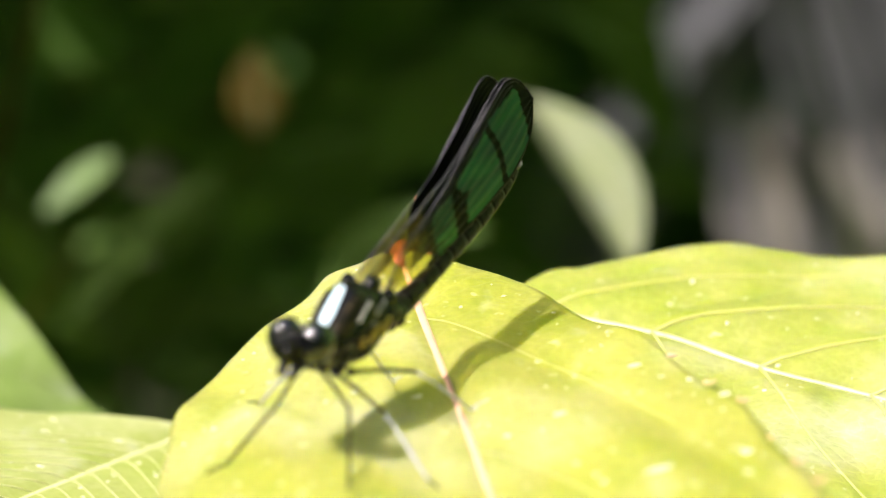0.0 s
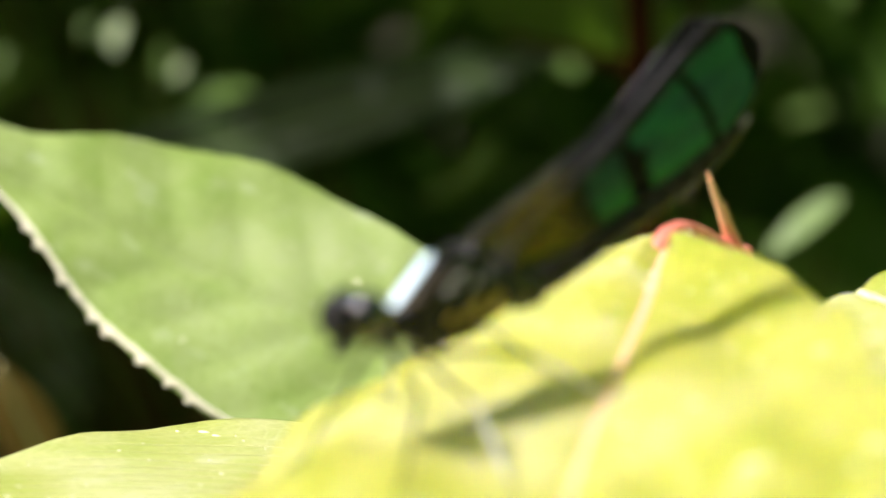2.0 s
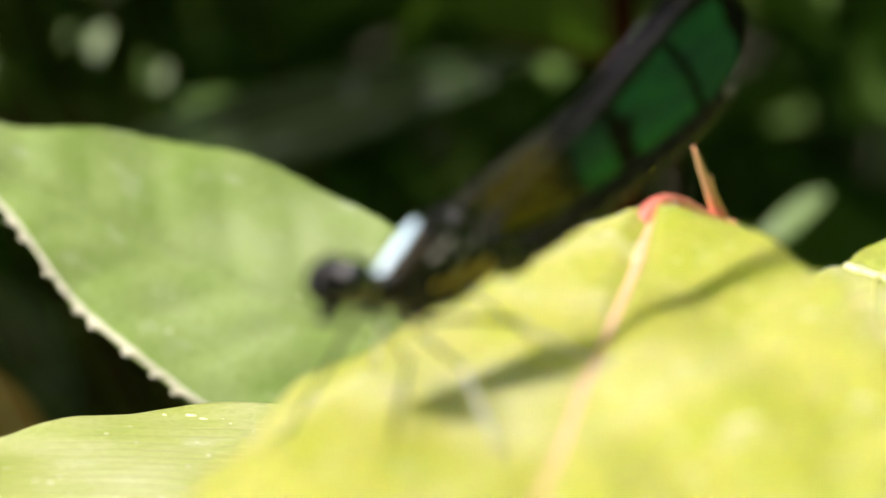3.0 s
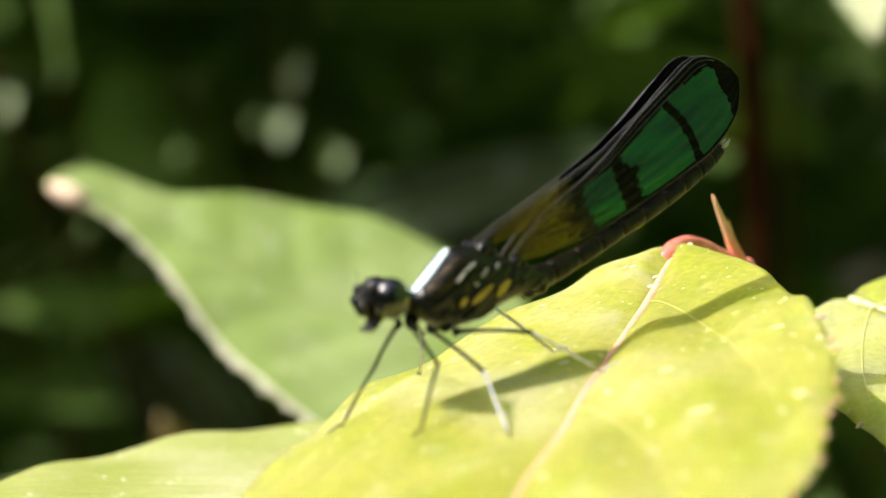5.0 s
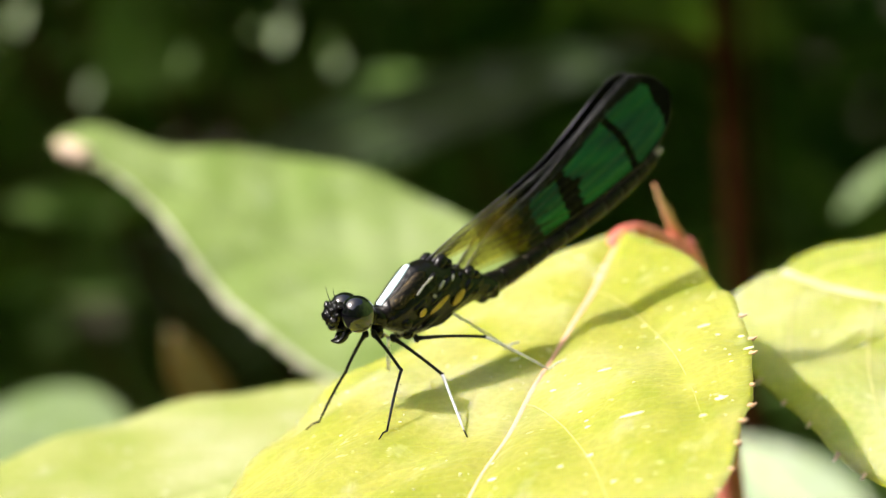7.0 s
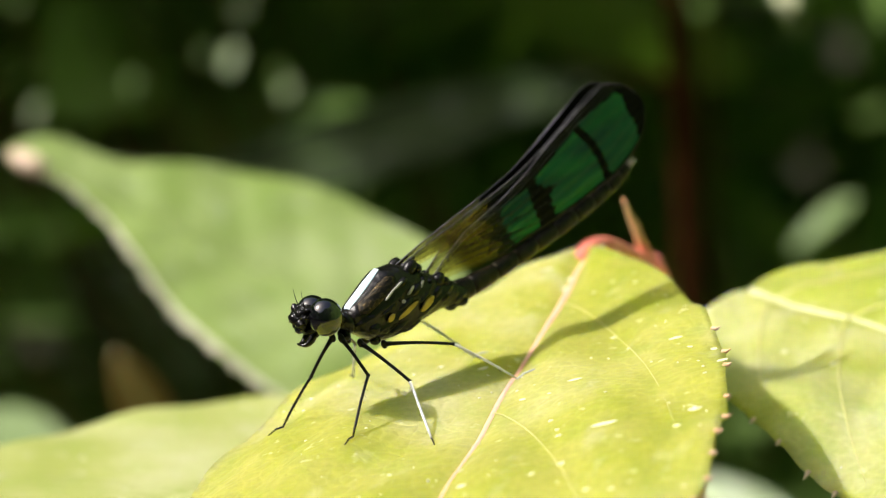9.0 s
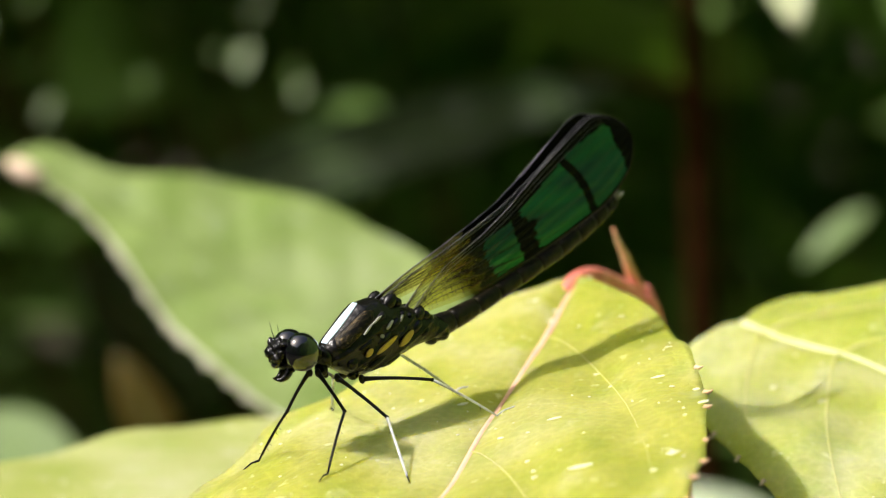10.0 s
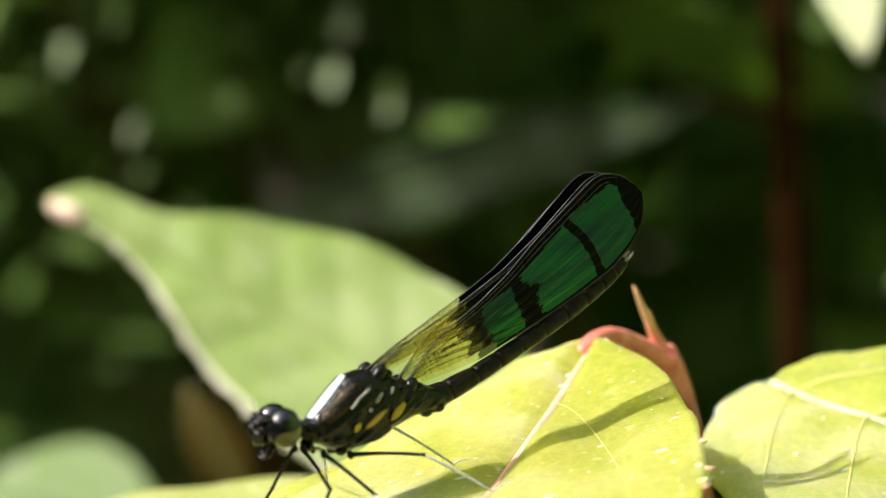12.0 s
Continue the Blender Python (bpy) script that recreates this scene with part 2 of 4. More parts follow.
M_STEM_DARK = plain_material("dark_red_stem", (0.02, 0.007, 0.0017), (0.038, 0.013, 0.0033), 0.8, 150, spec=0.03)
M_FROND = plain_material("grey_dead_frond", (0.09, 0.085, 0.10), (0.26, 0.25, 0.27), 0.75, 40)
# much paler than the frond grey: sunlight on the pinkish sheaths is put into the colour
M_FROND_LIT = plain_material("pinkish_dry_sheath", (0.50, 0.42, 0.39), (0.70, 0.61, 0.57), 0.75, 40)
M_HEDGE = plain_material("distant_dark_thicket", (0.05, 0.10, 0.018), (0.18, 0.32, 0.062), 0.9, 2.2)
M_SOIL = plain_material("dark_leaf_litter", (0.012, 0.010, 0.005), (0.045, 0.036, 0.016), 0.9, 14, bump=0.01)


# ---- building blocks ----
def part(name, bm, mat, parent, label="", m=None, smooth=True):
    me = bpy.data.meshes.new(name)
    bmesh.ops.recalc_face_normals(bm, faces=bm.faces)
    bm.to_mesh(me)
    bm.free()
    if smooth:
        me.shade_smooth()
    for one in (mat if isinstance(mat, (list, tuple)) else (mat,)):
        me.materials.append(one)
    ob = new(name, me)
    if parent is not None:
        ob.parent = parent
    if m is not None:
        ob.matrix_basis = m
    if label:
        ob["label"] = label
    return ob


def frame_matrix(origin, ex, ey, ez):
    m = Matrix.Identity(4)
    for i, v in enumerate((ex, ey, ez)):
        v = Vector(v).normalized()
        for j in range(3):
            m[j][i] = v[j]
    m.translation = Vector(origin) * MM
    return m


def leaf_frame(base, along, normal):
    ex = Vector(along).normalized()
    n = Vector(normal)
    ez = (n - ex * n.dot(ex)).normalized()
    return frame_matrix(base, ex, ez.cross(ex), ez)


def tube(bm, points, radii, sides=8, caps=True):
    """A round tapered tube along points (millimetres)."""
    pts = [Vector(p) * MM for p in points]
    rings = []
    ref = None
    for i, p in enumerate(pts):
        t = (pts[min(i + 1, len(pts) - 1)] - pts[max(i - 1, 0)]).normalized()
        if ref is None:
            ref = t.orthogonal().normalized()
        ref = (ref - t * ref.dot(t)).normalized()
        b = t.cross(ref)
        r = radii[i] * MM if isinstance(radii, (list, tuple)) else radii * MM
        rings.append([bm.verts.new(p + (ref * math.cos(a) + b * math.sin(a)) * r)
                      for a in (2 * math.pi * k / sides for k in range(sides))])
    for r0, r1 in zip(rings, rings[1:]):
        for k in range(sides):
            bm.faces.new((r0[k], r0[(k + 1) % sides], r1[(k + 1) % sides], r1[k]))
    if caps:
        bm.faces.new(rings[0][::-1])
        bm.faces.new(rings[-1])
    return bm


def bezier(p0, p1, p2, p3, n):
    out = []
    for i in range(n + 1):
        t = i / n
        out.append((Vector(p0) * (1 - t) ** 3 + Vector(p1) * 3 * t * (1 - t) ** 2
                    + Vector(p2) * 3 * t * t * (1 - t) + Vector(p3) * t ** 3))
    return out


def ellipsoid(bm, centre, radii, turn=(0, 0, 0), segments=20, rings=12):
    m = pose(*[c * MM for c in centre], *turn) @ Matrix.Diagonal((*[r * MM for r in radii], 1))
    bmesh.ops.create_uvsphere(bm, u_segments=segments, v_segments=rings, radius=1.0, matrix=m)
    return bm


def profile(table):
    """A smooth half-width along the leaf from a few (place, width) pairs."""
    xs = np.array([a for a, _ in table], float)
    ys = np.array([b for _, b in table], float)
    g = np.linspace(xs[0], xs[-1], 400)
    v = np.interp(g, xs, ys)
    k = np.ones(17) / 17
    w = np.convolve(np.pad(v, 8, mode="edge"), k, "valid")
    w[:6] = v[:6]
    w[-6:] = v[-6:]
    return lambda s: float(np.interp(s, g, w))


class Blade:
    """The surface of a leaf blade in its own space: x along the midrib, y across, z up, in millimetres."""

    def __init__(self, length, left, right, height, tooth=0.0, pitch=3.6, seed=1):
        self.length, self.left, self.right, self.height = length, profile(left), profile(right), height
        self.tooth, self.pitch, self.seed = tooth, pitch, seed

    def width(self, s, u):
        return self.right(s) if u > 0 else self.left(s)

    def at(self, s, u, lift=0.0):
        y = u * self.width(s, u)
        return Vector((s, y, self.height(s, y, u) + lift))

    def mesh(self, rows=210, half=28, thick=0.28):
        bm = bmesh.new()
        top, low = [], []
        for i in range(rows + 1):
            s = self.length * i / rows
            a, b = [], []
            for j in range(-half, half + 1):
                u = j / half
                wave = 0.0
                if abs(j) == half and self.tooth:
                    wave = self.tooth * (0.5 - ((s + self.seed) / self.pitch % 1.0))
                p = self.at(s, u)
                p.y += math.copysign(wave, u) if j else 0.0
                a.append(bm.verts.new(p * MM))
                edge = 1.0 - abs(u) ** 6 * 0.8
                b.append(bm.verts.new((p - Vector((0, 0, thick * edge))) * MM))
            top.append(a)
            low.append(b)
        for i in range(rows):
            for j in range(2 * half):
                bm.faces.new((top[i][j], top[i + 1][j], top[i + 1][j + 1], top[i][j + 1]))
                bm.faces.new((low[i][j], low[i][j + 1], low[i + 1][j + 1], low[i + 1][j])).material_index = 1
            for j in (0, 2 * half):
                bm.faces.new((top[i][j], low[i][j], low[i + 1][j], top[i + 1][j]))
        bmesh.ops.remove_doubles(bm, verts=bm.verts, dist=1e-7)
        return bm


def quilted(spacing, amount, slope=0.6, cup=0.0, droop=(60, 0.0), seed=3, wave=0.25, extra=None, start=0.0, quad=0.0):
    """Relief of a blade: bulges between side veins, a sunken midrib, slow waves, a drooping end."""
    def height(s, y, u):
        ph = (s - start - abs(y) * slope - quad * y * y) / spacing * 2 * math.pi
        h = amount * abs(math.sin(ph / 2)) ** 1.3 * min(1.0, abs(u) * 5) * (1 - abs(u) ** 3)
        h += cup * abs(y) ** 1.6 * 0.02
        h -= 0.35 * math.exp(-(y / 0.9) ** 2)
        h += wave * noise.noise(Vector((s * 0.11, y * 0.11, seed)))
        h += 0.9 * wave * abs(u) ** 4 * math.sin(s * 0.45 + seed + (1 if y > 0 else 0))
        if s > droop[0]:
            h -= droop[1] * (s - droop[0]) ** 2
        if extra:
            h += extra(s, y)
        return h
    return height


def add_leaf(name, parent, blade, m, mat, rib_mat, label="", veins=0, vein_step=8.0, vein_lean=0.6, vein_mat=None,
             teeth=(1, -1), specks=0, rib=(0.75, 0.2), seed=5, speck_zone=None, tooth_len=0.9, vein_r=0.16, vein_start=6.0, tooth_from=6.0, tooth_mat=None, vein_quad=0.02, vein_sides=(-1, 1)):
    rnd = random.Random(seed)
    leaf = part(name, blade.mesh(), (mat, M_UNDER), parent, label, m)
    bm = bmesh.new()
    n = 60
    pts = [blade.at(blade.length * (0.001 + 0.985 * i / n), 0, -0.05 + 0.1) for i in range(n + 1)]
    tube(bm, pts, [rib[0] + (rib[1] - rib[0]) * i / n for i in range(n + 1)], 8)
    for v in bm.verts:
        v.co.z -= 0.6 * rib[0] * MM
    part("midrib", bm, rib_mat, leaf)
    if veins:
        for side in vein_sides:
            s0 = vein_start
            while s0 < blade.length * 0.85:
                pts = []
                for k in range(15):
                    u = side * 0.9 * k / 14
                    s = s0
                    for _ in range(8):
                        y = abs(u) * blade.width(min(s, blade.length), u)
                        s = 0.5 * s + 0.5 * (s0 + y * vein_lean + vein_quad * y * y)
                    if s > blade.length * 0.97:
                        break
                    pts.append(blade.at(s, u, 0.05))
                if len(pts) > 4:
                    bm = bmesh.new()
                    tube(bm, pts, [vein_r * (1 - 0.75 * k / len(pts)) for k in range(len(pts))], 5)
                    part("side_vein", bm, vein_mat or rib_mat, leaf)
                s0 += vein_step
    if teeth:
        for side in teeth:
            s = tooth_from
            while s < blade.length * 0.93:
                p = blade.at(s, side * 0.995)
                q = blade.at(s + 0.6, side * 0.995)
                out = Vector((0, side, 0)) * 0.85 + (q - p).normalized() * 0.6
                ln = tooth_len * rnd.uniform(0.6, 1.25)
                bm = bmesh.new()
                tube(bm, [p, p + out * ln * 0.5 + Vector((0, 0, 0.05)), p + out * ln + Vector((0, 0, 0.22))], [0.22, 0.13, 0.03], 5)
                part("tooth", bm, tooth_mat or M_TOOTH, leaf)
                s += blade.pitch * rnd.uniform(0.75, 1.25)
    for k in range(specks):
        lo, hi = speck_zone or (3, blade.length * 0.7)
        s = rnd.uniform(lo, hi)
        u = rnd.choice((-1, 1)) * rnd.uniform(0.03, 0.96)
        p = blade.at(s, u)
        bm = bmesh.new()
        r = rnd.choice((0.05, 0.06, 0.07, 0.08, 0.1, 0.13, 0.2))
        ellipsoid(bm, (p.x, p.y, p.z), (r * rnd.uniform(0.9, 2.6), r, 0.06 + 0.2 * r), (0, 0, rnd.uniform(60, 120)), 10, 6)
        part("wax_speck", bm, M_SPECK, leaf)
    return leaf


# ---- ground ----
bm = bmesh.new()
N = 60
def ground_height(x, y):
    return -0.62 + 0.05 * noise.noise(Vector((x * 1.5, y * 1.5, 0))) * min(1, 4 / (1 + abs(x) + abs(y)))
coords = [math.copysign(abs(k / N) ** 3 * 300, k) for k in range(-N, N + 1)]
grid = [[bm.verts.new((x, y, ground_height(x, y))) for x in coords] for y in coords]
for j in range(2 * N):
    for i in range(2 * N):
        bm.faces.new((grid[j][i], grid[j][i + 1], grid[j + 1][i + 1], grid[j + 1][i]))
tagged(part("ground", bm, M_SOIL, None), "dark damp forest floor of soil and leaf litter", "ground", kind="structure")

# ---- the shrub with its four leaves ----
shrub = tagged(new("shrub"), "leafy shrub with yellow-green toothed leaves and red petioles", "shrub")
shrub.location = (0.045, 0.075, -0.62)
SHRUB_INV = Matrix.Translation(-Vector(shrub.location))

bm = bmesh.new()
path = bezier((20.0, 26.0, -6.0), (25.5, 29.0, -14.0), (33, 36, -90), (40, 60, -300), 24) + [Vector((45, 75, -640))]
tube(bm, path, [1.0 + 0.06 * i for i in range(len(path))], 12)
part("stem", bm, M_RED, shrub, "reddish stem", SHRUB_INV)

MAIN_L = [(0, 0), (0.8, 2.6), (1.7, 4.5), (4, 6.2), (7.5, 8.2), (12, 11.4), (17, 15.2), (24, 18), (32, 19.5), (44, 20.9), (58, 20.6), (75, 17), (90, 11), (102, 4.5), (108, 0.2)]
MAIN_R = [(0, 0), (1.2, 1.8), (2.6, 3.2), (6, 5.7), (11, 8.7), (21, 13.0), (33, 16.7), (44, 18.4), (54, 19.1), (61, 19.3), (75, 17), (90, 11), (102, 4.5), (108, 0.2)]
main_blade = Blade(108, MAIN_L, MAIN_R, quilted(24, 0.7, 1.2, 0.0, (62, 0.008), 3, 0.4,
                   lambda s, y: 0.8 * math.exp(-((s - 2.5) / 2.6) ** 2 - ((y + 6.0) / 2.5) ** 2) + 1.5 * math.exp(-((s - 40) / 13) ** 2 - ((y + 11.5) / 5.5) ** 2)
                   - 0.8 * math.exp(-((s - 17) / 11) ** 2 - ((y - 7) / 4.5) ** 2), 12.0, 0.075), 0.12, 4.2, 2)
MAIN_M = leaf_frame((14.70, 19.87, -3.73), (-0.2392, -0.9653, -0.1047), (-0.2881, -0.0324, 0.9570))
main_leaf = add_leaf("leaf", shrub, main_blade, SHRUB_INV @ MAIN_M, M_LEAF_MAIN, M_RIB_PINK,
                     "glossy yellow-green leaf with pink midrib", 1, 24, 1.2, M_VEIN, (1,), 100, (0.4, 0.18), 5, (2, 66), 0.65, 0.055, 12.0, 26, None, 0.075, (1,))

RIGHT_W = [(0, 2.5), (0.5, 6.3), (2.7, 9.5), (6, 13.6), (10, 16.6), (16, 19.5), (24, 22.1), (36, 23.2), (50, 22), (66, 17), (80, 9), (92, 0.2)]
RIGHT_N = [(0, 2.5), (0.5, 5.8), (2.5, 8.6), (6, 12.3), (10, 14.9), (16, 17.2), (23, 19.3), (29.4, 21.2), (36, 22.3), (50, 22), (66, 17), (80, 9), (92, 0.2)]
right_blade = Blade(92, RIGHT_N, RIGHT_W, quilted(9, 0.6, 0.7, 0.0, (50, 0.004), 9, 0.4,
                    lambda s, y: 2.3 * math.exp(-((s - 20) / 11) ** 2 - ((y + 16) / 5.0) ** 2)), 0.3, 3.6, 4)
RIGHT_M = leaf_frame((28.5, 28.5, -8.4), (0.5948, -0.8038, 0.0), (-0.208, -0.154, 0.966))
add_leaf("leaf", shrub, right_blade, SHRUB_INV @ RIGHT_M, M_LEAF_RIGHT, M_RIB_PALE,
         "lime-green toothed leaf with pale midrib", 1, 9, 0.75, M_VEIN, (-1,), 60, (0.4, 0.2), 6, (2, 62), 1.1, 0.13, 3.0, 6.0, M_TIP)

LEFT_A = [(0, 0), (7, 0.9), (11, 3.0), (16, 6.4), (20, 9.0), (24, 10.5), (30, 11.5), (36, 11.7), (42, 11.4), (47, 10.3), (52, 8.4), (56, 6.4), (60, 4.9), (64, 4.2), (68, 3.7), (70.5, 2.6), (72.2, 0.3)]
LEFT_B = [(0, 0), (6, 6), (14, 10.2), (22, 11.6), (29, 11.9), (33, 11.6), (38, 10.7), (42, 9.5), (46, 8.2), (50, 6.4), (54, 4.2), (58, 2.1), (62, 0.9), (66, 0.7), (70, 0.6), (72.2, 0.3)]
left_blade = Blade(72.2, LEFT_A, LEFT_B, quilted(7, 0.3, 0.8, 0.0, (80, 0), 15, 0.5), 0.2, 2.6, 1)
LEFT_M = leaf_frame((21.0, 82.0, -37.0), (-0.8622, 0.4176, 0.2868), (-0.1019, -0.6974, 0.7094))
left_leaf = add_leaf("leaf", shrub, left_blade, SHRUB_INV @ LEFT_M, M_LEAF_LEFT, M_LEAF_LEFT,
                     "pale green pointed leaf with dry tip", 0, 7.5, 0.9, M_LEAF_LEFT, (), 24, (0.35, 0.15), 7, (4, 50), 0.9, 0.22, 6.0)
for k in range(16):  # blunt pale teeth along the thick margin
    p = left_blade.at(14 + 3.2 * k + 0.7 * math.sin(k * 2.3), 1.0)
    bm = bmesh.new()
    ellipsoid(bm, p + Vector((0.1, 0.08, 0)), (0.46, 0.36 + 0.1 * math.sin(k * 1.7), 0.28), (0, 0, 25), 10, 6)
    part("tooth", bm, M_MARGIN, left_leaf)
bm = bmesh.new()
tube(bm, [left_blade.at(67.0, 0, -0.1), left_blade.at(69.1, 0, -0.1), left_blade.at(71.1, 0, 0), left_blade.at(71.7, 0, 0.1)], [0.9, 1.15, 0.8, 0.2], 10)
part("leaf_tip", bm, M_TIP, left_leaf, "dry beige leaf tip")
bm = bmesh.new()
tube(bm, [left_blade.at(10 + 57 * k / 150, 0.968 + 0.012 * noise.noise(Vector((k * 0.37, 2, 0))), 0.02) for k in range(151)],
     [0.07 + (0.2 + 0.2 * noise.noise(Vector((k * 0.61, 0, 7)))) * math.sin(math.pi * k / 150) for k in range(151)], 8)
part("leaf_margin", bm, M_MARGIN, left_leaf, "thick whitish leaf margin")

# larger bright specks on the main blade, glints of droplets painted pale
for s, y, rl, rw in ((34.1, 16.55, 0.42, 0.36), (6.9, -0.4, 0.36, 0.3), (42.8, 16.0, 0.5, 0.3), (50.0, 8.1, 0.34, 0.3), (44.9, 10.2, 0.9, 0.3), (27.3, 12.0, 0.5, 0.22), (22.7, 6.3, 0.35, 0.18), (34.1, 5.9, 0.55, 0.2), (29.8, 15.1, 0.3, 0.25), (52.1, 6.5, 0.28, 0.24)):
    p = main_blade.at(s, y / main_blade.width(s, y), 0.04)
    bm = bmesh.new()
    ellipsoid(bm, (p.x, p.y, p.z - 0.03), (rw, rl, 0.05), (0, 0, 12), 14, 8)
    for v in bm.verts:
        v.co += Vector((noise.noise(v.co * 4000), noise.noise(v.co * 4000 + Vector((5, 0, 0))), 0)) * 0.1 * MM
    part("wax_speck", bm, M_SPECK, main_leaf)

LOW_A = [(0, 0), (1, 4), (2.5, 6.8), (4.5, 9.2), (7.5, 11.8), (10, 13.5), (12, 15.2), (14.5, 17.5), (18, 19.0), (24, 19.6), (32, 19.6), (40, 18.2), (48, 16.6), (58, 11), (67, 0.2)]
LOW_B = [(0, 0), (2, 6), (6, 12), (12, 16), (24, 18), (40, 16), (55, 9), (67, 0.2)]
low_blade = Blade(67, LOW_A, LOW_B, quilted(7, 0.08, 0.7, 0.0, (70, 0.004), 21, 0.3), 0.12, 3.4, 3)
LOW_M = leaf_frame((9.84, 43.5, -24.5), (-0.732, -0.681, 0.0), (0.0, -0.02, 1.0))
add_leaf("leaf", shrub, low_blade, SHRUB_INV @ LOW_M, M_LEAF_LOW, M_RIB_PALE,
         "fresh green leaf below the others", 1, 2.6, 0.8, M_RIB_PALE, (), 150, (0.3, 0.12), 8, (6, 58), 0.6, 0.04)

# petioles and the young shoot at the node
bm = bmesh.new()
tube(bm, bezier((13.6, 17.6, -4.3), (14.8, 20.6, -3.2), (16.4, 23.2, -3.3), (20.2, 26.0, -7.0), 16), [0.5, 0.6, 0.65] + [0.7] * 10 + [0.8, 0.9, 1.0, 1.1], 12)
part("petiole", bm, M_RED, shrub, "shiny red arched petiole", SHRUB_INV)
bm = bmesh.new()
tube(bm, bezier((20.3, 26.2, -7.2), (19.6, 25.6, -4.8), (18.6, 25.0, -3.2), (17.5, 24.6, -0.5), 12), [1.0, 0.88, 0.74, 0.62, 0.53, 0.46, 0.4, 0.35, 0.31, 0.27, 0.23, 0.17, 0.07], 10)
tube(bm, bezier((19.4, 25.8, -5.2), (19.2, 25.6, -4.0), (18.9, 25.2, -3.0), (18.8, 24.9, -2.4), 6), [0.4, 0.36, 0.3, 0.24, 0.18, 0.12, 0.05], 8)
for f in bm.faces:
    f.material_index = 1 if f.calc_center_median().z < (-4.2 + 0.5 * math.sin(f.index)) * MM else 0
part("young_shoot", bm, (M_THORN, M_RED), shrub, "orange pointed young shoot", SHRUB_INV)
bm = bmesh.new()
tube(bm, bezier((24.6, 28.6, -13.0), (26, 29.0, -12.0), (27.5, 29.5, -10.2), (29.5, 27.2, -8.9), 10), [0.9, 0.88, 0.85, 0.82, 0.8, 0.75, 0.7, 0.7, 0.65, 0.6, 0.5], 10)
part("petiole", bm, M_RIB_PALE, shrub, "pale short petiole", SHRUB_INV)
bm = bmesh.new()
tube(bm, bezier((30, 36, -62), (26, 42, -58), (14, 50, -42), (9.9, 43.7, -24.8), 12), 0.55, 8)
part("petiole", bm, M_RED, shrub, "red petiole", SHRUB_INV)
bm = bmesh.new()
tube(bm, bezier((31, 36, -60), (32, 55, -56), (28, 76, -44), (21.0, 82, -37.2), 10), 0.7, 8)
part("petiole", bm, M_RED, shrub, "red petiole", SHRUB_INV)

# ---- the damselfly ----
fly = tagged(new("damselfly"), "black damselfly with folded iridescent green wings and white back stripe", "damselfly")
FLY_M = frame_matrix((-0.589, -8.883, -1.497), (-0.6887, -0.6608, -0.2984), (0.6586, -0.7423, 0.1238), (-0.3033, -0.1113, 0.9464))
fly.matrix_basis = FLY_M


def on_leaf(x, y, lift=0.12):
    """Height, in the insect's own space, at which the leaf's blade lies under (x, y)."""
    z = -7.4
    inv = MAIN_M.inverted()
    for _ in range(6):
        p = inv @ (FLY_M @ (Vector((x, y, z)) * MM)) / MM
        u = p.y / max(0.5, main_blade.width(p.x, p.y))
        z -= (p.z - main_blade.height(p.x, p.y, max(-1, min(1, u))) - lift)
    return z


SECTIONS = [(5.0, 0.85, 0.7, 0.7), (4.6, 0.8, 1.1, 1.1), (3.8, 0.55, 1.65, 1.4), (2.6, 0.525, 2.175, 1.6), (1.2, 0.7, 2.55, 1.7),
            (-0.2, 0.6, 2.45, 1.64), (-1.5, 0.2, 2.05, 1.48), (-2.8, -0.35, 1.53, 1.28), (-4.0, -0.9, 1.2, 1.08), (-5.0, -1.45, 0.95, 0.9), (-5.7, -1.8, 0.75, 0.76)]


def thorax_at(x):
    xs = [s[0] for s in SECTIONS][::-1]
    return [float(np.interp(x, xs, [s[k] for s in SECTIONS][::-1])) for k in (1, 2, 3)]


def loft(bm, sections, sides=28, power=2.3):
    rings = []
    for x, zc, hz, wy in sections:
        ring = []
        for k in range(sides):
            a = 2 * math.pi * k / sides
            c, s = math.cos(a), math.sin(a)
            ring.append(bm.verts.new(Vector((x, wy * math.copysign(abs(c) ** (2 / power), c), zc + hz * math.copysign(abs(s) ** (2 / power), s))) * MM))
        rings.append(ring)
    for r0, r1 in zip(rings, rings[1:]):
        for k in range(sides):
            bm.faces.new((r0[k], r0[(k + 1) % sides], r1[(k + 1) % sides], r1[k]))
    bm.faces.new(rings[0][::-1])
    bm.faces.new(rings[-1])


dense = []
for k in range(91):
    x = 5.0 - 10.7 * k / 90
    dense.append((x, *thorax_at(x)))
bm = bmesh.new()
loft(bm, dense, 64)
for v in bm.verts:
    p = v.co / MM
    f = 0.04 * noise.noise(p * 1.1) + 0.015 * noise.noise(p * 3.1)
    # oblique furrows along the side plates
    g = math.sin((p.z * 0.98 + p.x * 0.19) * 4.6 + 0.8)
    f -= 0.22 * max(0.0, g) ** 5 * min(1, abs(p.y)) * (1 if p.z < 1.9 else 0)
    f += 0.03 * noise.noise(p * 4.3) * min(1, max(0.0, 3.0 - p.x))
    v.co += Vector((0, math.copysign(f, p.y) * min(1, abs(p.y)), 0)) * MM
for v in bm.verts:
    p = v.co / MM
    v.co += Vector((noise.noise(p * 2.6), noise.noise(p * 2.6 + Vector((9, 0, 0))), noise.noise(p * 2.6 + Vector((0, 9, 0))))) * 0.025 * MM
thorax = part("thorax", bm, M_BLACK, fly)
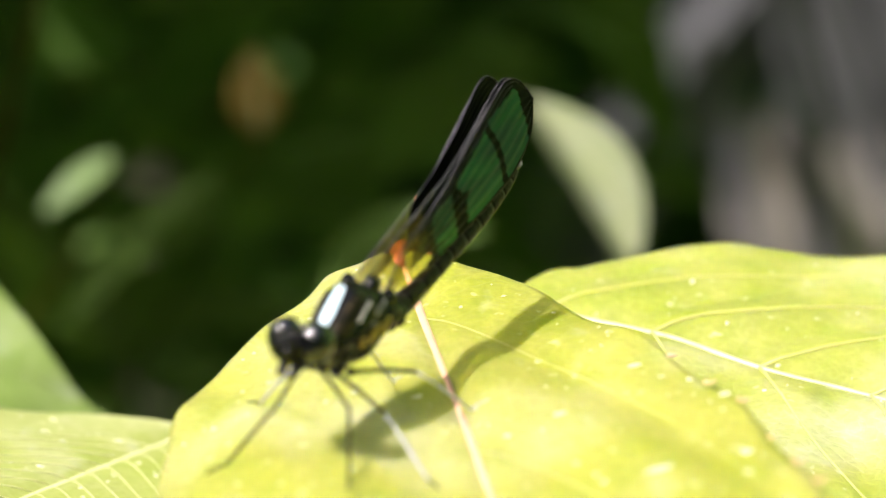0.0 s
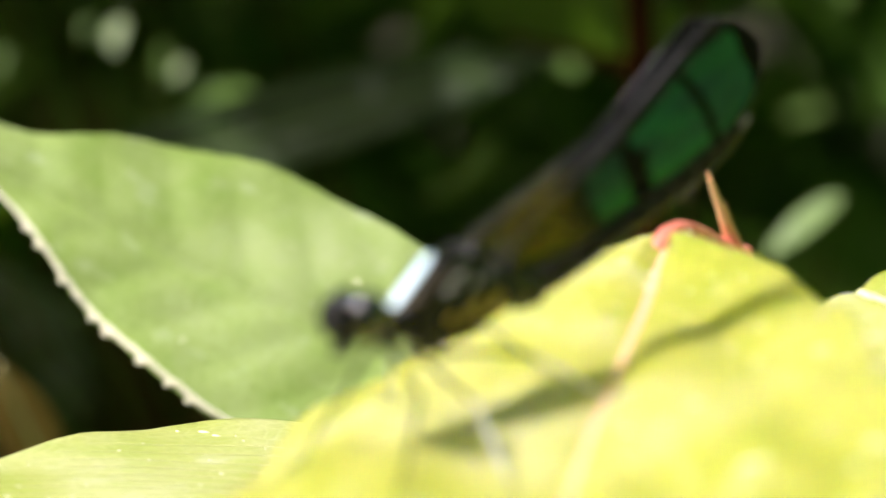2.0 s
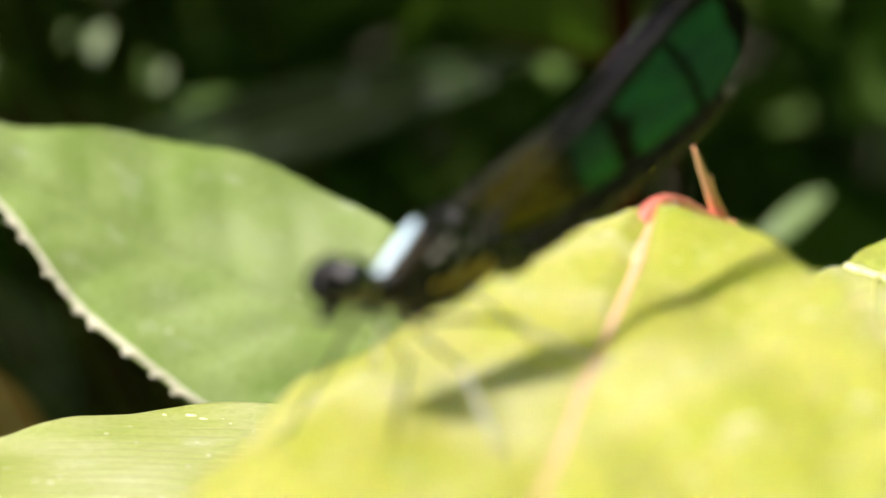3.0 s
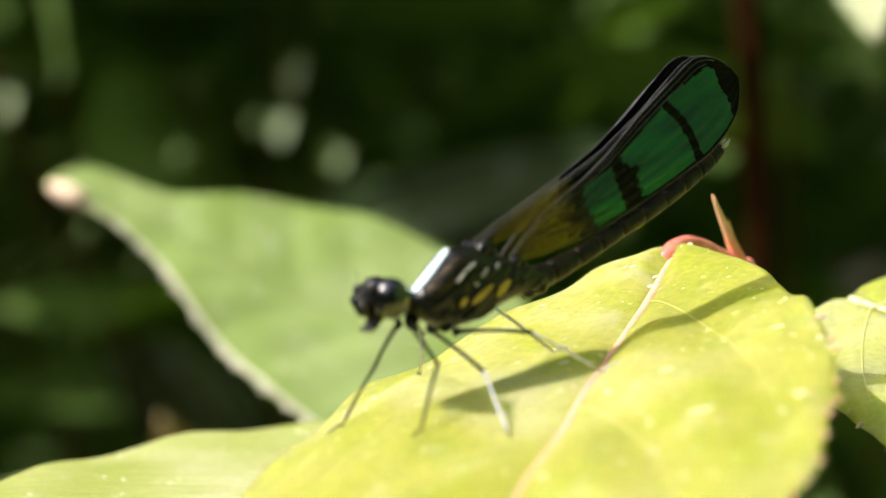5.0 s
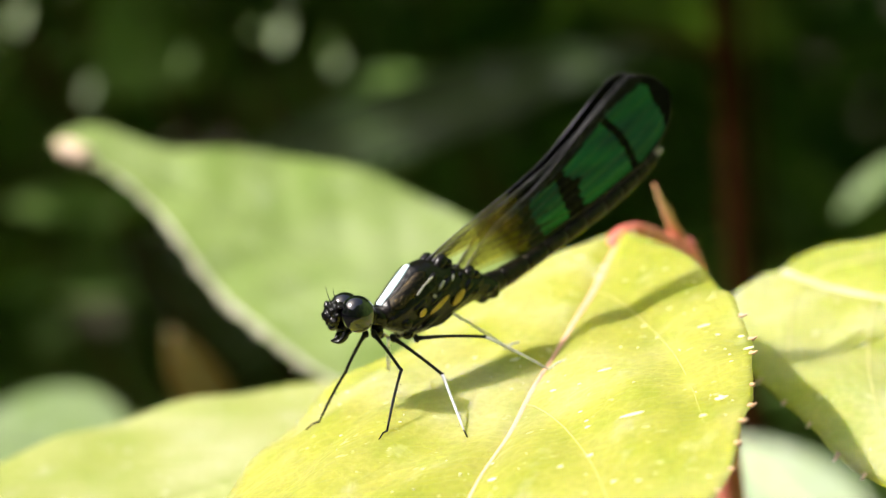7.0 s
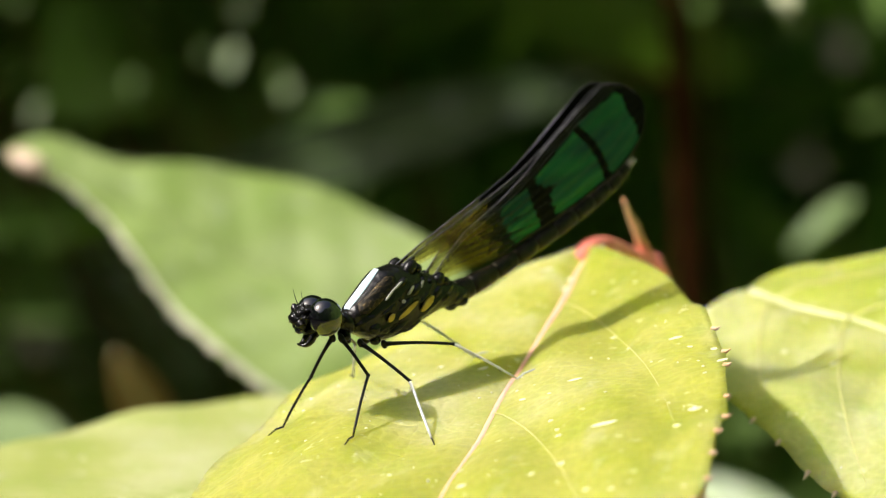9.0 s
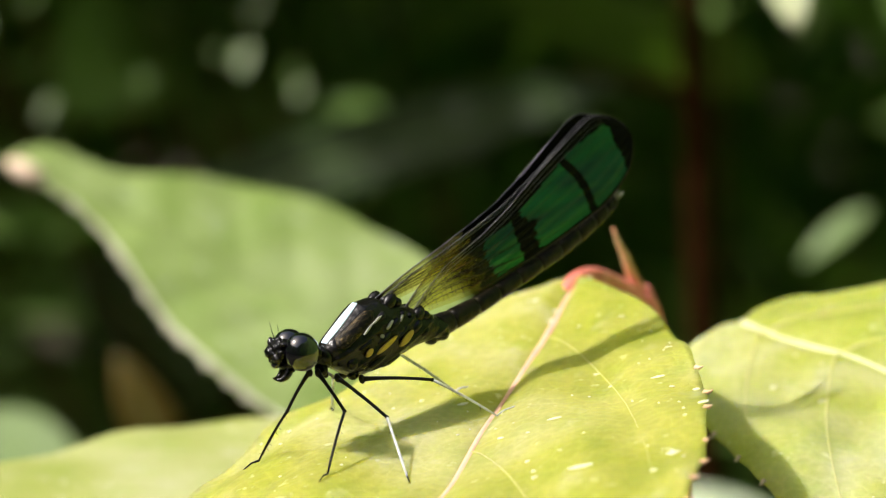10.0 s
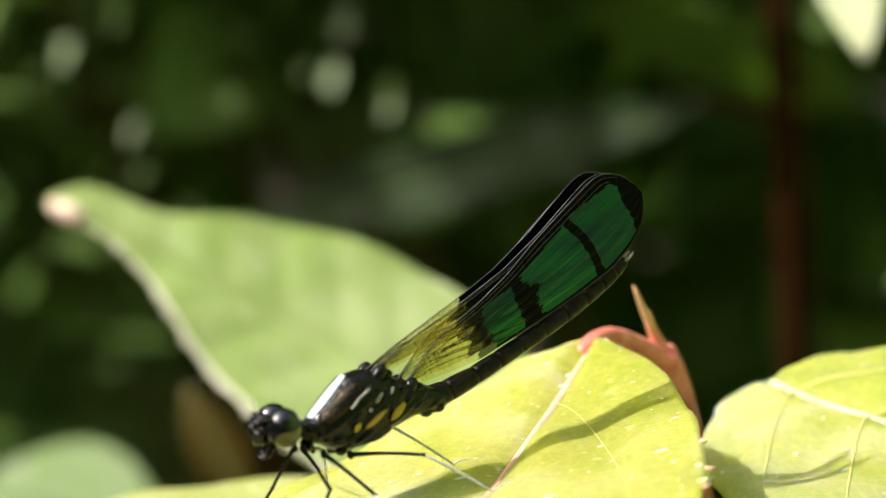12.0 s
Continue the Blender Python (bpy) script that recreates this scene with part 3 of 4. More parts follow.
for x, z, ln, wd, tilt in ((3.7, -0.1, 0.55, 0.5, 30), (3.4, -1.15, 0.5, 0.42, 10), (2.3, 0.8, 0.85, 0.26, 13), (0.8, 0.5, 0.9, 0.28, 13), (-0.5, 0.95, 0.75, 0.34, 20),
                           (-0.9, 0.1, 0.9, 0.26, 14), (1.6, -0.85, 1.0, 0.3, 8), (-2.5, -0.2, 0.7, 0.36, 24), (0.2, -1.5, 1.1, 0.3, 4), (0.4, 1.95, 0.6, 0.3, 15),
                           (-1.6, 1.2, 0.4, 0.3, 30), (-2.2, 0.75, 0.35, 0.28, 40), (2.9, -0.55, 0.35, 0.3, 50), (-3.2, -0.9, 0.5, 0.35, 20)):
    zc, hz, wy = thorax_at(x)
    y = wy * (1 - min(0.95, abs(z - zc) / hz) ** 2.3) ** (1 / 2.3) - 0.2
    for side in (1, -1):
        bm = bmesh.new()
        ellipsoid(bm, (x, side * y, z), (ln, 0.42, wd), (0, tilt, 0), 16, 12)
        for v in bm.verts:
            p = v.co / MM
            v.co += Vector((noise.noise(p * 3.1), 0.6 * noise.noise(p * 3.1 + Vector((3, 0, 0))), noise.noise(p * 3.1 + Vector((0, 9, 0))))) * 0.05 * MM
        part("side_plate", bm, M_BLACK, thorax)


def side_patch(name, mat, centre, half_len, half_wid, angle, parent, side=1, lift=0.07, square=2.5):
    """A small raised plate laid on the side of the thorax."""
    bm = bmesh.new()
    ca, sa = math.cos(radians(angle)), math.sin(radians(angle))
    rows = []
    for i in range(9):
        u = -1 + 2 * i / 8
        row = []
        for j in range(5):
            v = (-1 + 2 * j / 4) * math.sqrt(max(0.02, 1 - abs(u) ** square))
            x = centre[0] + ca * u * half_len - sa * v * half_wid
            z = centre[1] + sa * u * half_len + ca * v * half_wid
            zc, hz, wy = thorax_at(x)
            q = min(0.98, abs((z - zc) / hz))
            y = wy * (1 - q ** 2.3) ** (1 / 2.3) + lift
            row.append(bm.verts.new(Vector((x, side * y, z)) * MM))
        rows.append(row)
    for i in range(8):
        for j in range(4):
            bm.faces.new((rows[i][j], rows[i][j + 1], rows[i + 1][j + 1], rows[i + 1][j]))
    ext = bmesh.ops.extrude_face_region(bm, geom=bm.faces[:])
    for v in ext["geom"]:
        if isinstance(v, bmesh.types.BMVert):
            v.co.y += -side * 0.15 * MM
    return part(name, bm, mat, parent)


for side in (1, -1):
    side_patch("yellow_mark", M_YELLOW, (-1.15, -0.42), 0.8, 0.32, 161, thorax, side, 0.22, 1.3)
    side_patch("yellow_mark", M_YELLOW, (0.85, 0.02), 1.1, 0.19, 168, thorax, side, 0.24, 1.4)
    side_patch("yellow_mark", M_YELLOW, (2.5, 0.2), 0.36, 0.2, 150, thorax, side, 0.3, 1.4)
    side_patch("grey_suture", M_GREY_MARK, (1.9, 1.75), 0.55, 0.06, 156, thorax, side, 0.2)
    side_patch("grey_suture", M_GREY_MARK, (0.95, 2.02), 0.55, 0.06, 170, thorax, side, 0.2)
    side_patch("grey_suture", M_GREY_MARK, (0.1, 1.25), 0.42, 0.09, 156, thorax, side, 0.26)
    # the next two are no sutures: pale plates that paint highlights on the side
    side_patch("grey_suture", M_GREY_MARK, (1.1, 0.85), 0.14, 0.12, 150, thorax, side, 0.3)
    side_patch("grey_suture", M_GREY_MARK, (-1.2, 1.15), 0.3, 0.07, 150, thorax, side, 0.24)
    side_patch("bronze_plate", M_BRONZE, (2.65, 2.02), 1.95, 0.42, 162, thorax, side, 0.10, 8)

bm = bmesh.new()
rows = []
for i in range(17):
    x = 4.72 - 3.55 * i / 16
    w = 0.40 * math.sin(math.pi * (0.22 + 0.62 * i / 16)) ** 0.6
    zc, hz, wy = thorax_at(x)
    row = []
    for j in range(9):
        y = w * (-1 + j / 4)
        row.append(bm.verts.new(Vector((x, y, zc + hz * (1 - min(0.95, abs(y) / wy) ** 2.3) ** (1 / 2.3) + 0.06)) * MM))
    rows.append(row)
for i in range(16):
    for j in range(8):
        bm.faces.new((rows[i][j], rows[i][j + 1], rows[i + 1][j + 1], rows[i + 1][j]))
ext = bmesh.ops.extrude_face_region(bm, geom=bm.faces[:])
for v in ext["geom"]:
    if isinstance(v, bmesh.types.BMVert):
        v.co.z -= 0.14 * MM
part("back_stripe", bm, M_WHITE, thorax, "pale blue-white stripe along the back")

# neck plate, wing sockets
bm = bmesh.new()
ellipsoid(bm, (5.25, 0, 1.0), (0.55, 0.95, 0.95), (0, 10, 0))
ellipsoid(bm, (5.85, 0, 1.6), (0.55, 0.8, 0.6))
ellipsoid(bm, (6.3, 0, 1.9), (0.6, 0.6, 0.6))
ellipsoid(bm, (5.6, 0, 0.2), (0.35, 0.6, 0.5))
part("neck", bm, M_BLACK, fly)
for x, z in ((-1.1, 2.35), (-3.2, 0.35)):
    for side in (1, -1):
        bm = bmesh.new()
        ellipsoid(bm, (x, side * 0.85, z), (0.75, 0.45, 0.5), (0, 30, 0), 12, 8)
        ellipsoid(bm, (x + 0.6, side * 1.0, z - 0.25), (0.35, 0.3, 0.3), (0, 0, 0), 10, 6)
        ellipsoid(bm, (x - 0.6, side * 0.9, z - 0.3), (0.4, 0.35, 0.35), (0, 0, 0), 10, 6)
        part("wing_socket", bm, M_BLACK, fly)

# head
FACE_M = Matrix.Translation(Vector((7.4, 0, -0.05)) * MM) @ Matrix.Diagonal((0.88, 1, 1, 1)) @ Matrix.Translation(-Vector((7.5, 0, 0)) * MM)
HEAD_TURN = Matrix.Translation(Vector((7.2, 1.25, 2.2)) * MM) @ Matrix.Rotation(radians(-20), 4, "Z") @ Matrix.Translation(-Vector((7.2, 1.25, 2.2)) * MM)
HEAD_M = pose(0.55 * MM, 0, 0.45 * MM) @ HEAD_TURN @ Matrix.Translation(Vector((7.2, 1.2, 2.2)) * MM) @ Matrix.Rotation(radians(9), 4, "X") @ Matrix.Translation(-Vector((7.2, 1.2, 2.2)) * MM) @ Matrix.Translation(Vector((7.2, 0, 2.2)) * MM) @ Matrix.Scale(1.13, 4) @ Matrix.Translation(-Vector((7.2, 0, 2.2)) * MM)
bm = bmesh.new()
ellipsoid(bm, (7.35, 0, 2.15), (0.85, 1.55, 0.95), (0, -12, 0), 24, 16)
ellipsoid(bm, (8.15, 0, 2.68), (0.9, 0.95, 0.66), (0, -12, 0), 20, 12)
for sd in (1, -1):
    ellipsoid(bm, (8.45, sd * 0.5, 2.85), (0.4, 0.38, 0.38), (0, 0, 0), 12, 8)
    ellipsoid(bm, (8.75, sd * 0.45, 2.3), (0.4, 0.35, 0.4), (0, 0, 0), 12, 8)
ellipsoid(bm, (8.85, 0, 2.7), (0.5, 0.62, 0.45), (0, -10, 0), 16, 10)
lump = random.Random(19)
for k in range(22):
    sd = 1 if k % 2 else -1
    ellipsoid(bm, (lump.uniform(7.9, 8.8), sd * lump.uniform(0.2, 1.15), lump.uniform(2.2, 3.25)), (lump.uniform(0.15, 0.34), lump.uniform(0.15, 0.34), lump.uniform(0.12, 0.3)), (0, lump.uniform(-40, 40), 0), 10, 8)
ellipsoid(bm, (8.0, 0, 1.7), (0.7, 0.85, 0.55), (0, 0, 0), 16, 10)
for v in bm.verts:
    p = v.co / MM
    v.co += Vector((noise.noise(p * 3.6), noise.noise(p * 3.6 + Vector((5, 0, 0))), noise.noise(p * 3.6 + Vector((0, 5, 0))))) * 0.22 * MM * (1 if p.x > 7.9 else 0.3)
bm.transform(HEAD_M @ FACE_M)
head = part("head", bm, M_BLACK, fly)
bm = bmesh.new()
ellipsoid(bm, (8.85, 0, 2.0), (0.42, 0.55, 0.3), (0, 20, 0), 14, 8)
bm.transform(HEAD_M @ FACE_M)
part("labrum", bm, M_EYE, head)
for side in (1, -1):
    bm = bmesh.new()
    tube(bm, bezier((8.2, side * 0.45, 1.5), (8.6, side * 0.6, 1.0), (9.1, side * 0.5, 0.85), (9.35, side * 0.2, 1.15), 8), [0.3, 0.3, 0.28, 0.24, 0.2, 0.17, 0.14, 0.1, 0.05], 8)
    bm.transform(HEAD_M @ FACE_M)
    part("mandible", bm, M_BLACK, head)
    bm = bmesh.new()
    tube(bm, bezier((8.2, side * 0.55, 2.9), (8.25, side * 0.62, 3.3), (8.2, side * 0.7, 3.8), (8.1, side * 0.8, 4.35), 6), [0.09, 0.07, 0.05, 0.03, 0.025, 0.02, 0.012], 6)
    bm.transform(HEAD_M @ FACE_M)
    part("antenna", bm, M_BLACK_DULL, head)
    bm = bmesh.new()
    ellipsoid(bm, (7.15, side * 1.25, 2.25), (1.09, 0.98, 1.19), (0, -12, 0), 28, 20)
    for f in bm.faces:
        c = f.calc_center_median() / MM
        f.material_index = 1 if (c.z < 1.38) else 0
    bm.transform(HEAD_M)
    part("eye", bm, (M_EYE, M_EYE_LOW), head)
    for k in range(3):
        bm = bmesh.new()
        ellipsoid(bm, (7.95 + 0.22 * k, side * (0.25 + 0.12 * k), 3.2 - 0.05 * k), (0.13, 0.13, 0.13), (0, 0, 0), 8, 6)
        bm.transform(HEAD_M @ FACE_M)
        part("ocellus", bm, M_EYE, head)

# abdomen, ten rings
rnd0 = random.Random(3)
ABD = [(-5.0, -1.55, 0.95), (-6.6, -1.75, 0.86), (-9.2, -1.82, 0.72), (-11.4, -1.75, 0.68), (-13.6, -1.62, 0.66), (-15.8, -1.5, 0.66), (-18.0, -1.3, 0.68), (-20.0, -1.02, 0.68), (-21.8, -0.72, 0.66), (-23.2, -0.42, 0.60), (-24.4, -0.1, 0.44)]
for k in range(10):
    (x0, z0, r0), (x1, z1, r1) = ABD[k], ABD[k + 1]
    bm = bmesh.new()
    secs = []
    for i in range(7):
        t = i / 6
        swell = 0.90 + 0.06 * math.sin(math.pi * min(1, t * 1.05)) ** 0.5
        r = (r0 + (r1 - r0) * t) * swell
        secs.append((x0 + (x1 - x0) * t * 0.985, z0 + (z1 - z0) * t, r, r * 0.92))
    loft(bm, secs, 16, 2.0)
    for v in bm.verts:  # the hind end swings out beside the wings
        v.co.y += 0.35 * min(1.0, max(0.0, (-v.co.x / MM - 11) / 14)) ** 1.5 * MM
    for f in bm.faces:
        c = f.calc_center_median() / MM
        zc = z0 + (z1 - z0) * (c.x - x0) / (x1 - x0)
        f.material_index = 1 if c.z < zc - 0.55 * r0 else 0
    part("abdomen_ring", bm, (M_ABD, M_ABD_LOW), fly)
bm = bmesh.new()
for k in range(7):
    ellipsoid(bm, (-4.3 - 0.26 * k + rnd0.uniform(-0.1, 0.1), rnd0.uniform(-0.2, 0.3), -2.0 - 0.04 * k + rnd0.uniform(-0.2, 0.1)), (0.5, 0.6, 0.48), (0, rnd0.uniform(-30, 30), 0), 10, 8)
part("abdomen_lobe", bm, M_BLACK, fly)
for side in (1, -1):
    bm = bmesh.new()
    tube(bm, [(-24.2, 0.35 + side * 0.18, 0.0), (-24.8, 0.4 + side * 0.3, 0.18), (-25.2, 0.4 + side * 0.2, 0.32)], [0.16, 0.13, 0.05], 6)
    part("tail_clasper", bm, M_GREY_MARK, fly)

# legs: hip, knee, foot in the insect's own space
LEGS = [  # hip, knee, foot xy, pale shin
    ((6.3, 0.5, 0.3), (6.5, 2.5, -2.3), (10.6, 4.2), False),
    ((6.27, -0.5, 0.25), (8.05, -1.9, -2.1), (9.5, -5.0), False),
    ((5.1, 0.9, -0.6), (3.95, 3.6, -3.9), (6.6, 7.5), True),
    ((4.8, -0.8, -0.6), (2.2, -3.6, -2.5), (0.3, -7.5), True),
    ((3.2, 1.0, -1.6), (-0.85, 3.5, -3.3), (-3.9, 5.6), True),
    ((2.8, -0.8, -1.4), (-1.6, -0.6, -2.0), (-5.8, -0.8), True),
]
for hip, knee, foot, pale in LEGS:
    fz = on_leaf(*foot)
    hip, knee, foot = Vector(hip), Vector(knee), Vector((foot[0], foot[1], fz))
    out = (foot - knee).normalized()
    toe_xy = foot + Vector((out.x, out.y, 0)).normalized() * 1.25
    toe = Vector((toe_xy.x, toe_xy.y, on_leaf(toe_xy.x, toe_xy.y, 0.08)))
    bm = bmesh.new()
    sag = Vector((0, 0, 0.15))
    tube(bm, bezier(hip, hip.lerp(knee, 0.33) + sag, hip.lerp(knee, 0.66) + sag, knee, 8), [0.22, 0.165, 0.14, 0.13, 0.125, 0.12, 0.12, 0.12, 0.115], 8)
    ellipsoid(bm, hip, (0.24, 0.24, 0.36), (0, 0, 0), 10, 8)
    ellipsoid(bm, knee, (0.155, 0.15, 0.15), (0, 0, 0), 8, 6)
    femur = part("leg", bm, M_BLACK_DULL, fly)
    bm = bmesh.new()
    tube(bm, bezier(knee, knee.lerp(foot, 0.33) + sag, knee.lerp(foot, 0.66) + sag, foot, 8), [0.12, 0.105, 0.10, 0.10, 0.10, 0.10, 0.095, 0.085, 0.07], 8)
    part("shin", bm, M_PALE_LEG if pale else M_BLACK_DULL, femur)
    bm = bmesh.new()
    tube(bm, [foot, foot.lerp(toe, 0.5) + Vector((0, 0, 0.12)), toe, toe + (toe - foot) * 0.15], [0.08, 0.06, 0.05, 0.015], 6)
    part("tarsus", bm, M_PALE_LEG if pale and hip.x < 4 else M_BLACK_DULL, femur)
    rnd = random.Random(int(abs(hip.x * 100) + foot.y * 10 + 500))
    bm = bmesh.new()
    for i in range(16):
        t = 0.1 + 0.8 * i / 15
        p = knee.lerp(foot, t)
        d = (out.orthogonal() if i % 2 else out.cross(out.orthogonal())).normalized()
        tube(bm, [p, p + (d * rnd.choice((-1, 1)) * 0.3 + out * 0.22)], [0.018, 0.006], 4)
    part("bristle", bm, M_BLACK_DULL, femur)


# ---- wings ----
def add_wing(name, base, tip, lead, trail, y0, gap, side, windows, veins, dark_from, costa_r, label):
    """A wing in a near-vertical plane: lead and trail give its margins as heights along the chord from base to tip."""
    base, tip = Vector((base[0], 0, base[1])), Vector((tip[0], 0, tip[1]))
    chord = tip - base
    ln = chord.length
    ex = chord / ln
    ez = Vector((-ex.z, 0, ex.x))
    if ez.z < 0:
        ez = -ez
    lead_f, trail_f = profile(lead), profile(trail)

    def at(s, v, lift=0.0):
        top, low = lead_f(s), trail_f(s)
        q = low + (top - low) * v
        f = (s / ln) ** 1.4
        y = y0 + gap * f + 0.03 * math.sin(v * 40) * min(1, s / 4) + 0.12 * math.sin(math.pi * v) + lift
        p = base + ex * s + ez * q
        h = 0.5 + ((p.x + 3.2) * 0.154 + (p.z - 0.4) * 0.988) / 6.0
        return Vector((p.x, side * y + f * (0.3 - 0.75 * h), p.z))

    kinds = {}
    ns, nv = 210, 44
    for i in range(ns):
        for j in range(nv):
            s, v = ln * (i + 0.5) / ns, (j + 0.5) / nv
            kinds.setdefault(windows(s, v, trail_f(s) + (lead_f(s) - trail_f(s)) * v), []).append((i, j))
    costa = bmesh.new()
    pts = [at(ln * i / 60, 1.0) for i in range(61)]
    tube(costa, pts, [costa_r * (1 - 0.35 * i / 60) for i in range(61)], 6)
    tube(costa, [at(ln * i / 60, 0.94, 0.02) for i in range(58)], costa_r * 0.45, 5)
    tube(costa, [at(ln * i / 60, 0.875, 0.02) for i in range(56)], costa_r * 0.5, 5)
    wing = part(name, costa, M_WING_COSTA, fly, label)
    rim = bmesh.new()
    tube(rim, [at(6 + (ln - 6) * i / 80, 0.0) for i in range(81)], 0.035, 5)
    part("rim", rim, M_RIM, wing)
    for kind, cells in kinds.items():
        mat = {"clear": M_AMBER, "green": M_GREEN, "blue": M_GREEN_BLUE, "dark": M_DARK_WING, "smoke": M_SMOKE_WING, "band": M_DARK_WING}[kind.split("_")[0]]
        bm = bmesh.new()
        verts = {}

        def vert(i, j):
            if (i, j) not in verts:
                verts[i, j] = bm.verts.new(at(ln * i / ns, j / nv) * MM)
            return verts[i, j]
        for i, j in cells:
            bm.faces.new((vert(i, j), vert(i + 1, j), vert(i + 1, j + 1), vert(i, j + 1)))
        part({"clear": "clear_pane", "green": "green_pane", "blue": "green_pane", "dark": "dark_pane", "smoke": "smoky_pane", "band": "dark_band"}[kind.split("_")[0]], bm, mat, wing)
    bm = bmesh.new()
    for v0, v1, s0, s1 in veins:
        tube(bm, [at(s0 + (s1 - s0) * k / 24, v0 + (v1 - v0) * (k / 24) ** 0.8, 0.01) for k in range(25)], 0.009 if s0 > 7 else 0.03, 4)
    rnd = random.Random(11)
    s = 1.2
    while s < ln * 0.97:
        for a, b in ((0.875, 1.0), (0.55, 0.87), (0.1, 0.52)):
            if s < dark_from or a > 0.8:
                o = rnd.uniform(-0.15, 0.15)
                tube(bm, [at(s + o, a, 0.025), at(s + o + 0.05, b, 0.01)], 0.016, 4)
        s += rnd.uniform(0.42, 0.62)
    part("venation", bm, M_WING_VEIN, wing)
    return wing


def along(q, *pairs):
    return float(np.interp(q, [a for a, _ in pairs], [c for _, c in pairs]))


def hind_windows(s, v, q):
    """Which kind of pane covers the hindwing at s along the chord and height q above it."""
    jag = 0.12 * math.sin(q * 9.0) + 0.10 * math.sin(q * 23.0 + 1)
    if s < 6.4 + 0.4 * math.sin(q * 4) + jag:
        return "clear"
    if s > along(q, (-2.6, 22.2), (-1.0, 22.6), (0.3, 22.4), (1.6, 22.6), (2.1, 22.2)) + 0.3 * jag:
        return "dark_tip"
    if s > 6.9 and q > along(s, (7, 1.0), (9, 0.95), (10.6, 0.75), (11.9, 1.0), (17, 1.85), (18, 2.1), (22.3, 2.1)):
        return "dark_edge"
    if s < 7.75 + 1.2 * jag + along(q, (-1.2, 0.1), (-0.3, -0.2), (1.0, 0.3)):
        return "smoke_inner"
    if along(q, (-2.3, 10.7), (-0.6, 10.75), (1.1, 11.0)) + 0.5 * jag < s < along(q, (-2.8, 12.6), (-1.8, 12.45), (-1.0, 12.6), (-0.6, 13.1), (-0.3, 13.1), (0.0, 12.3), (1.0, 11.9)) + 1.2 * jag:
        return "band_inner"
    mid = along(q, (-2.3, 18.2), (-1.3, 18.25), (0.2, 18.1), (2.05, 17.35))
    if abs(s - mid) < 0.36 + 0.25 * jag:
        return "band_outer"
    if v < 0.04:
        return "dark_margin"
    if s > mid:
        return "blue_outer"
    return "green_inner" if s < 12 else "green_mid"


def fore_windows(s, v, q):
    return "clear" if s < 8.0 + 1.5 * v else "dark_blade"


HIND_VEINS = [(0.84 - 0.062 * k, 0.80 - 0.066 * k, 7.5 + 0.2 * k, 22.0 - 0.12 * k) for k in range(12)] + [(0.86, 0.60, 0.3, 12), (0.80, 0.35, 0.3, 12), (0.7, 0.12, 0.3, 11), (0.55, 0.02, 0.3, 10), (0.72, 0.5, 3, 9), (0.6, 0.22, 3, 9)]
for side in (1, -1):
    add_wing("hindwing", (-3.2, 0.4), (-27.16, 4.13),
             [(0, 0.3), (2, 0.9), (4.2, 1.4), (8.1, 1.4), (11.2, 1.7), (14.5, 2.35), (17.5, 2.75), (20.7, 3.1), (21.5, 3.15), (22.5, 2.75), (23.4, 2.0), (24.0, 1.2), (24.25, 0.2)],
             [(0, -0.3), (2, -0.8), (4, -1.5), (6, -2.0), (11, -2.6), (15, -2.95), (19, -3.1), (21, -2.75), (21.8, -2.46), (22.9, -2.0), (23.8, -1.1), (24.15, -0.4), (24.25, -0.1)],
             0.5, 0.45, side, hind_windows, HIND_VEINS, 9.0, 0.04, "hindwing with green iridescent panes between black bands")
    add_wing("forewing", (-0.9, 2.4), (-26.0, 5.4),
             [(0, 0.25), (3, 0.32), (6, 0.25), (10, 0.15), (13, 0.2), (17, 0.7), (20, 1.3), (22.5, 1.75), (24, 1.6), (24.9, 0.8), (25.28, 0.1)],
             [(0, -0.3), (3, -0.9), (8, -1.7), (14, -2.0), (19, -2.0), (22.5, -1.6), (24.3, -0.9), (25.1, -0.2), (25.28, -0.1)],
             0.3, 0.4, side, fore_windows, HIND_VEINS[12:16], 10.0, 0.04, "smoky forewing with clear amber base")


# ---- undergrowth behind ----
def simple_leaf(bm, m, length, width, bend=0.15, rows=10, half=4, fold=0.12, taper=0.8, arch=0.0):
    verts = []
    for i in range(rows + 1):
        t = i / rows
        w = width * (math.sin(math.pi * min(1, t ** taper)) ** 0.8 if 0 < t < 1 else 0.02)
        row = []
        for j in range(-half, half + 1):
            u = j / half
            p = Vector((length * t, w * u + arch * length * 4 * t * (1 - t), -bend * length * t * t + fold * w * abs(u)))
            row.append(bm.verts.new(m @ (p * MM)))
        verts.append(row)
    for i in range(rows):
        for j in range(2 * half):
            bm.faces.new((verts[i][j], verts[i + 1][j], verts[i + 1][j + 1], verts[i][j + 1]))


def thick(ob, t=0.3):
    md = ob.modifiers.new("thickness", "SOLIDIFY")
    md.thickness = t * MM
    md.offset = 0
    return ob


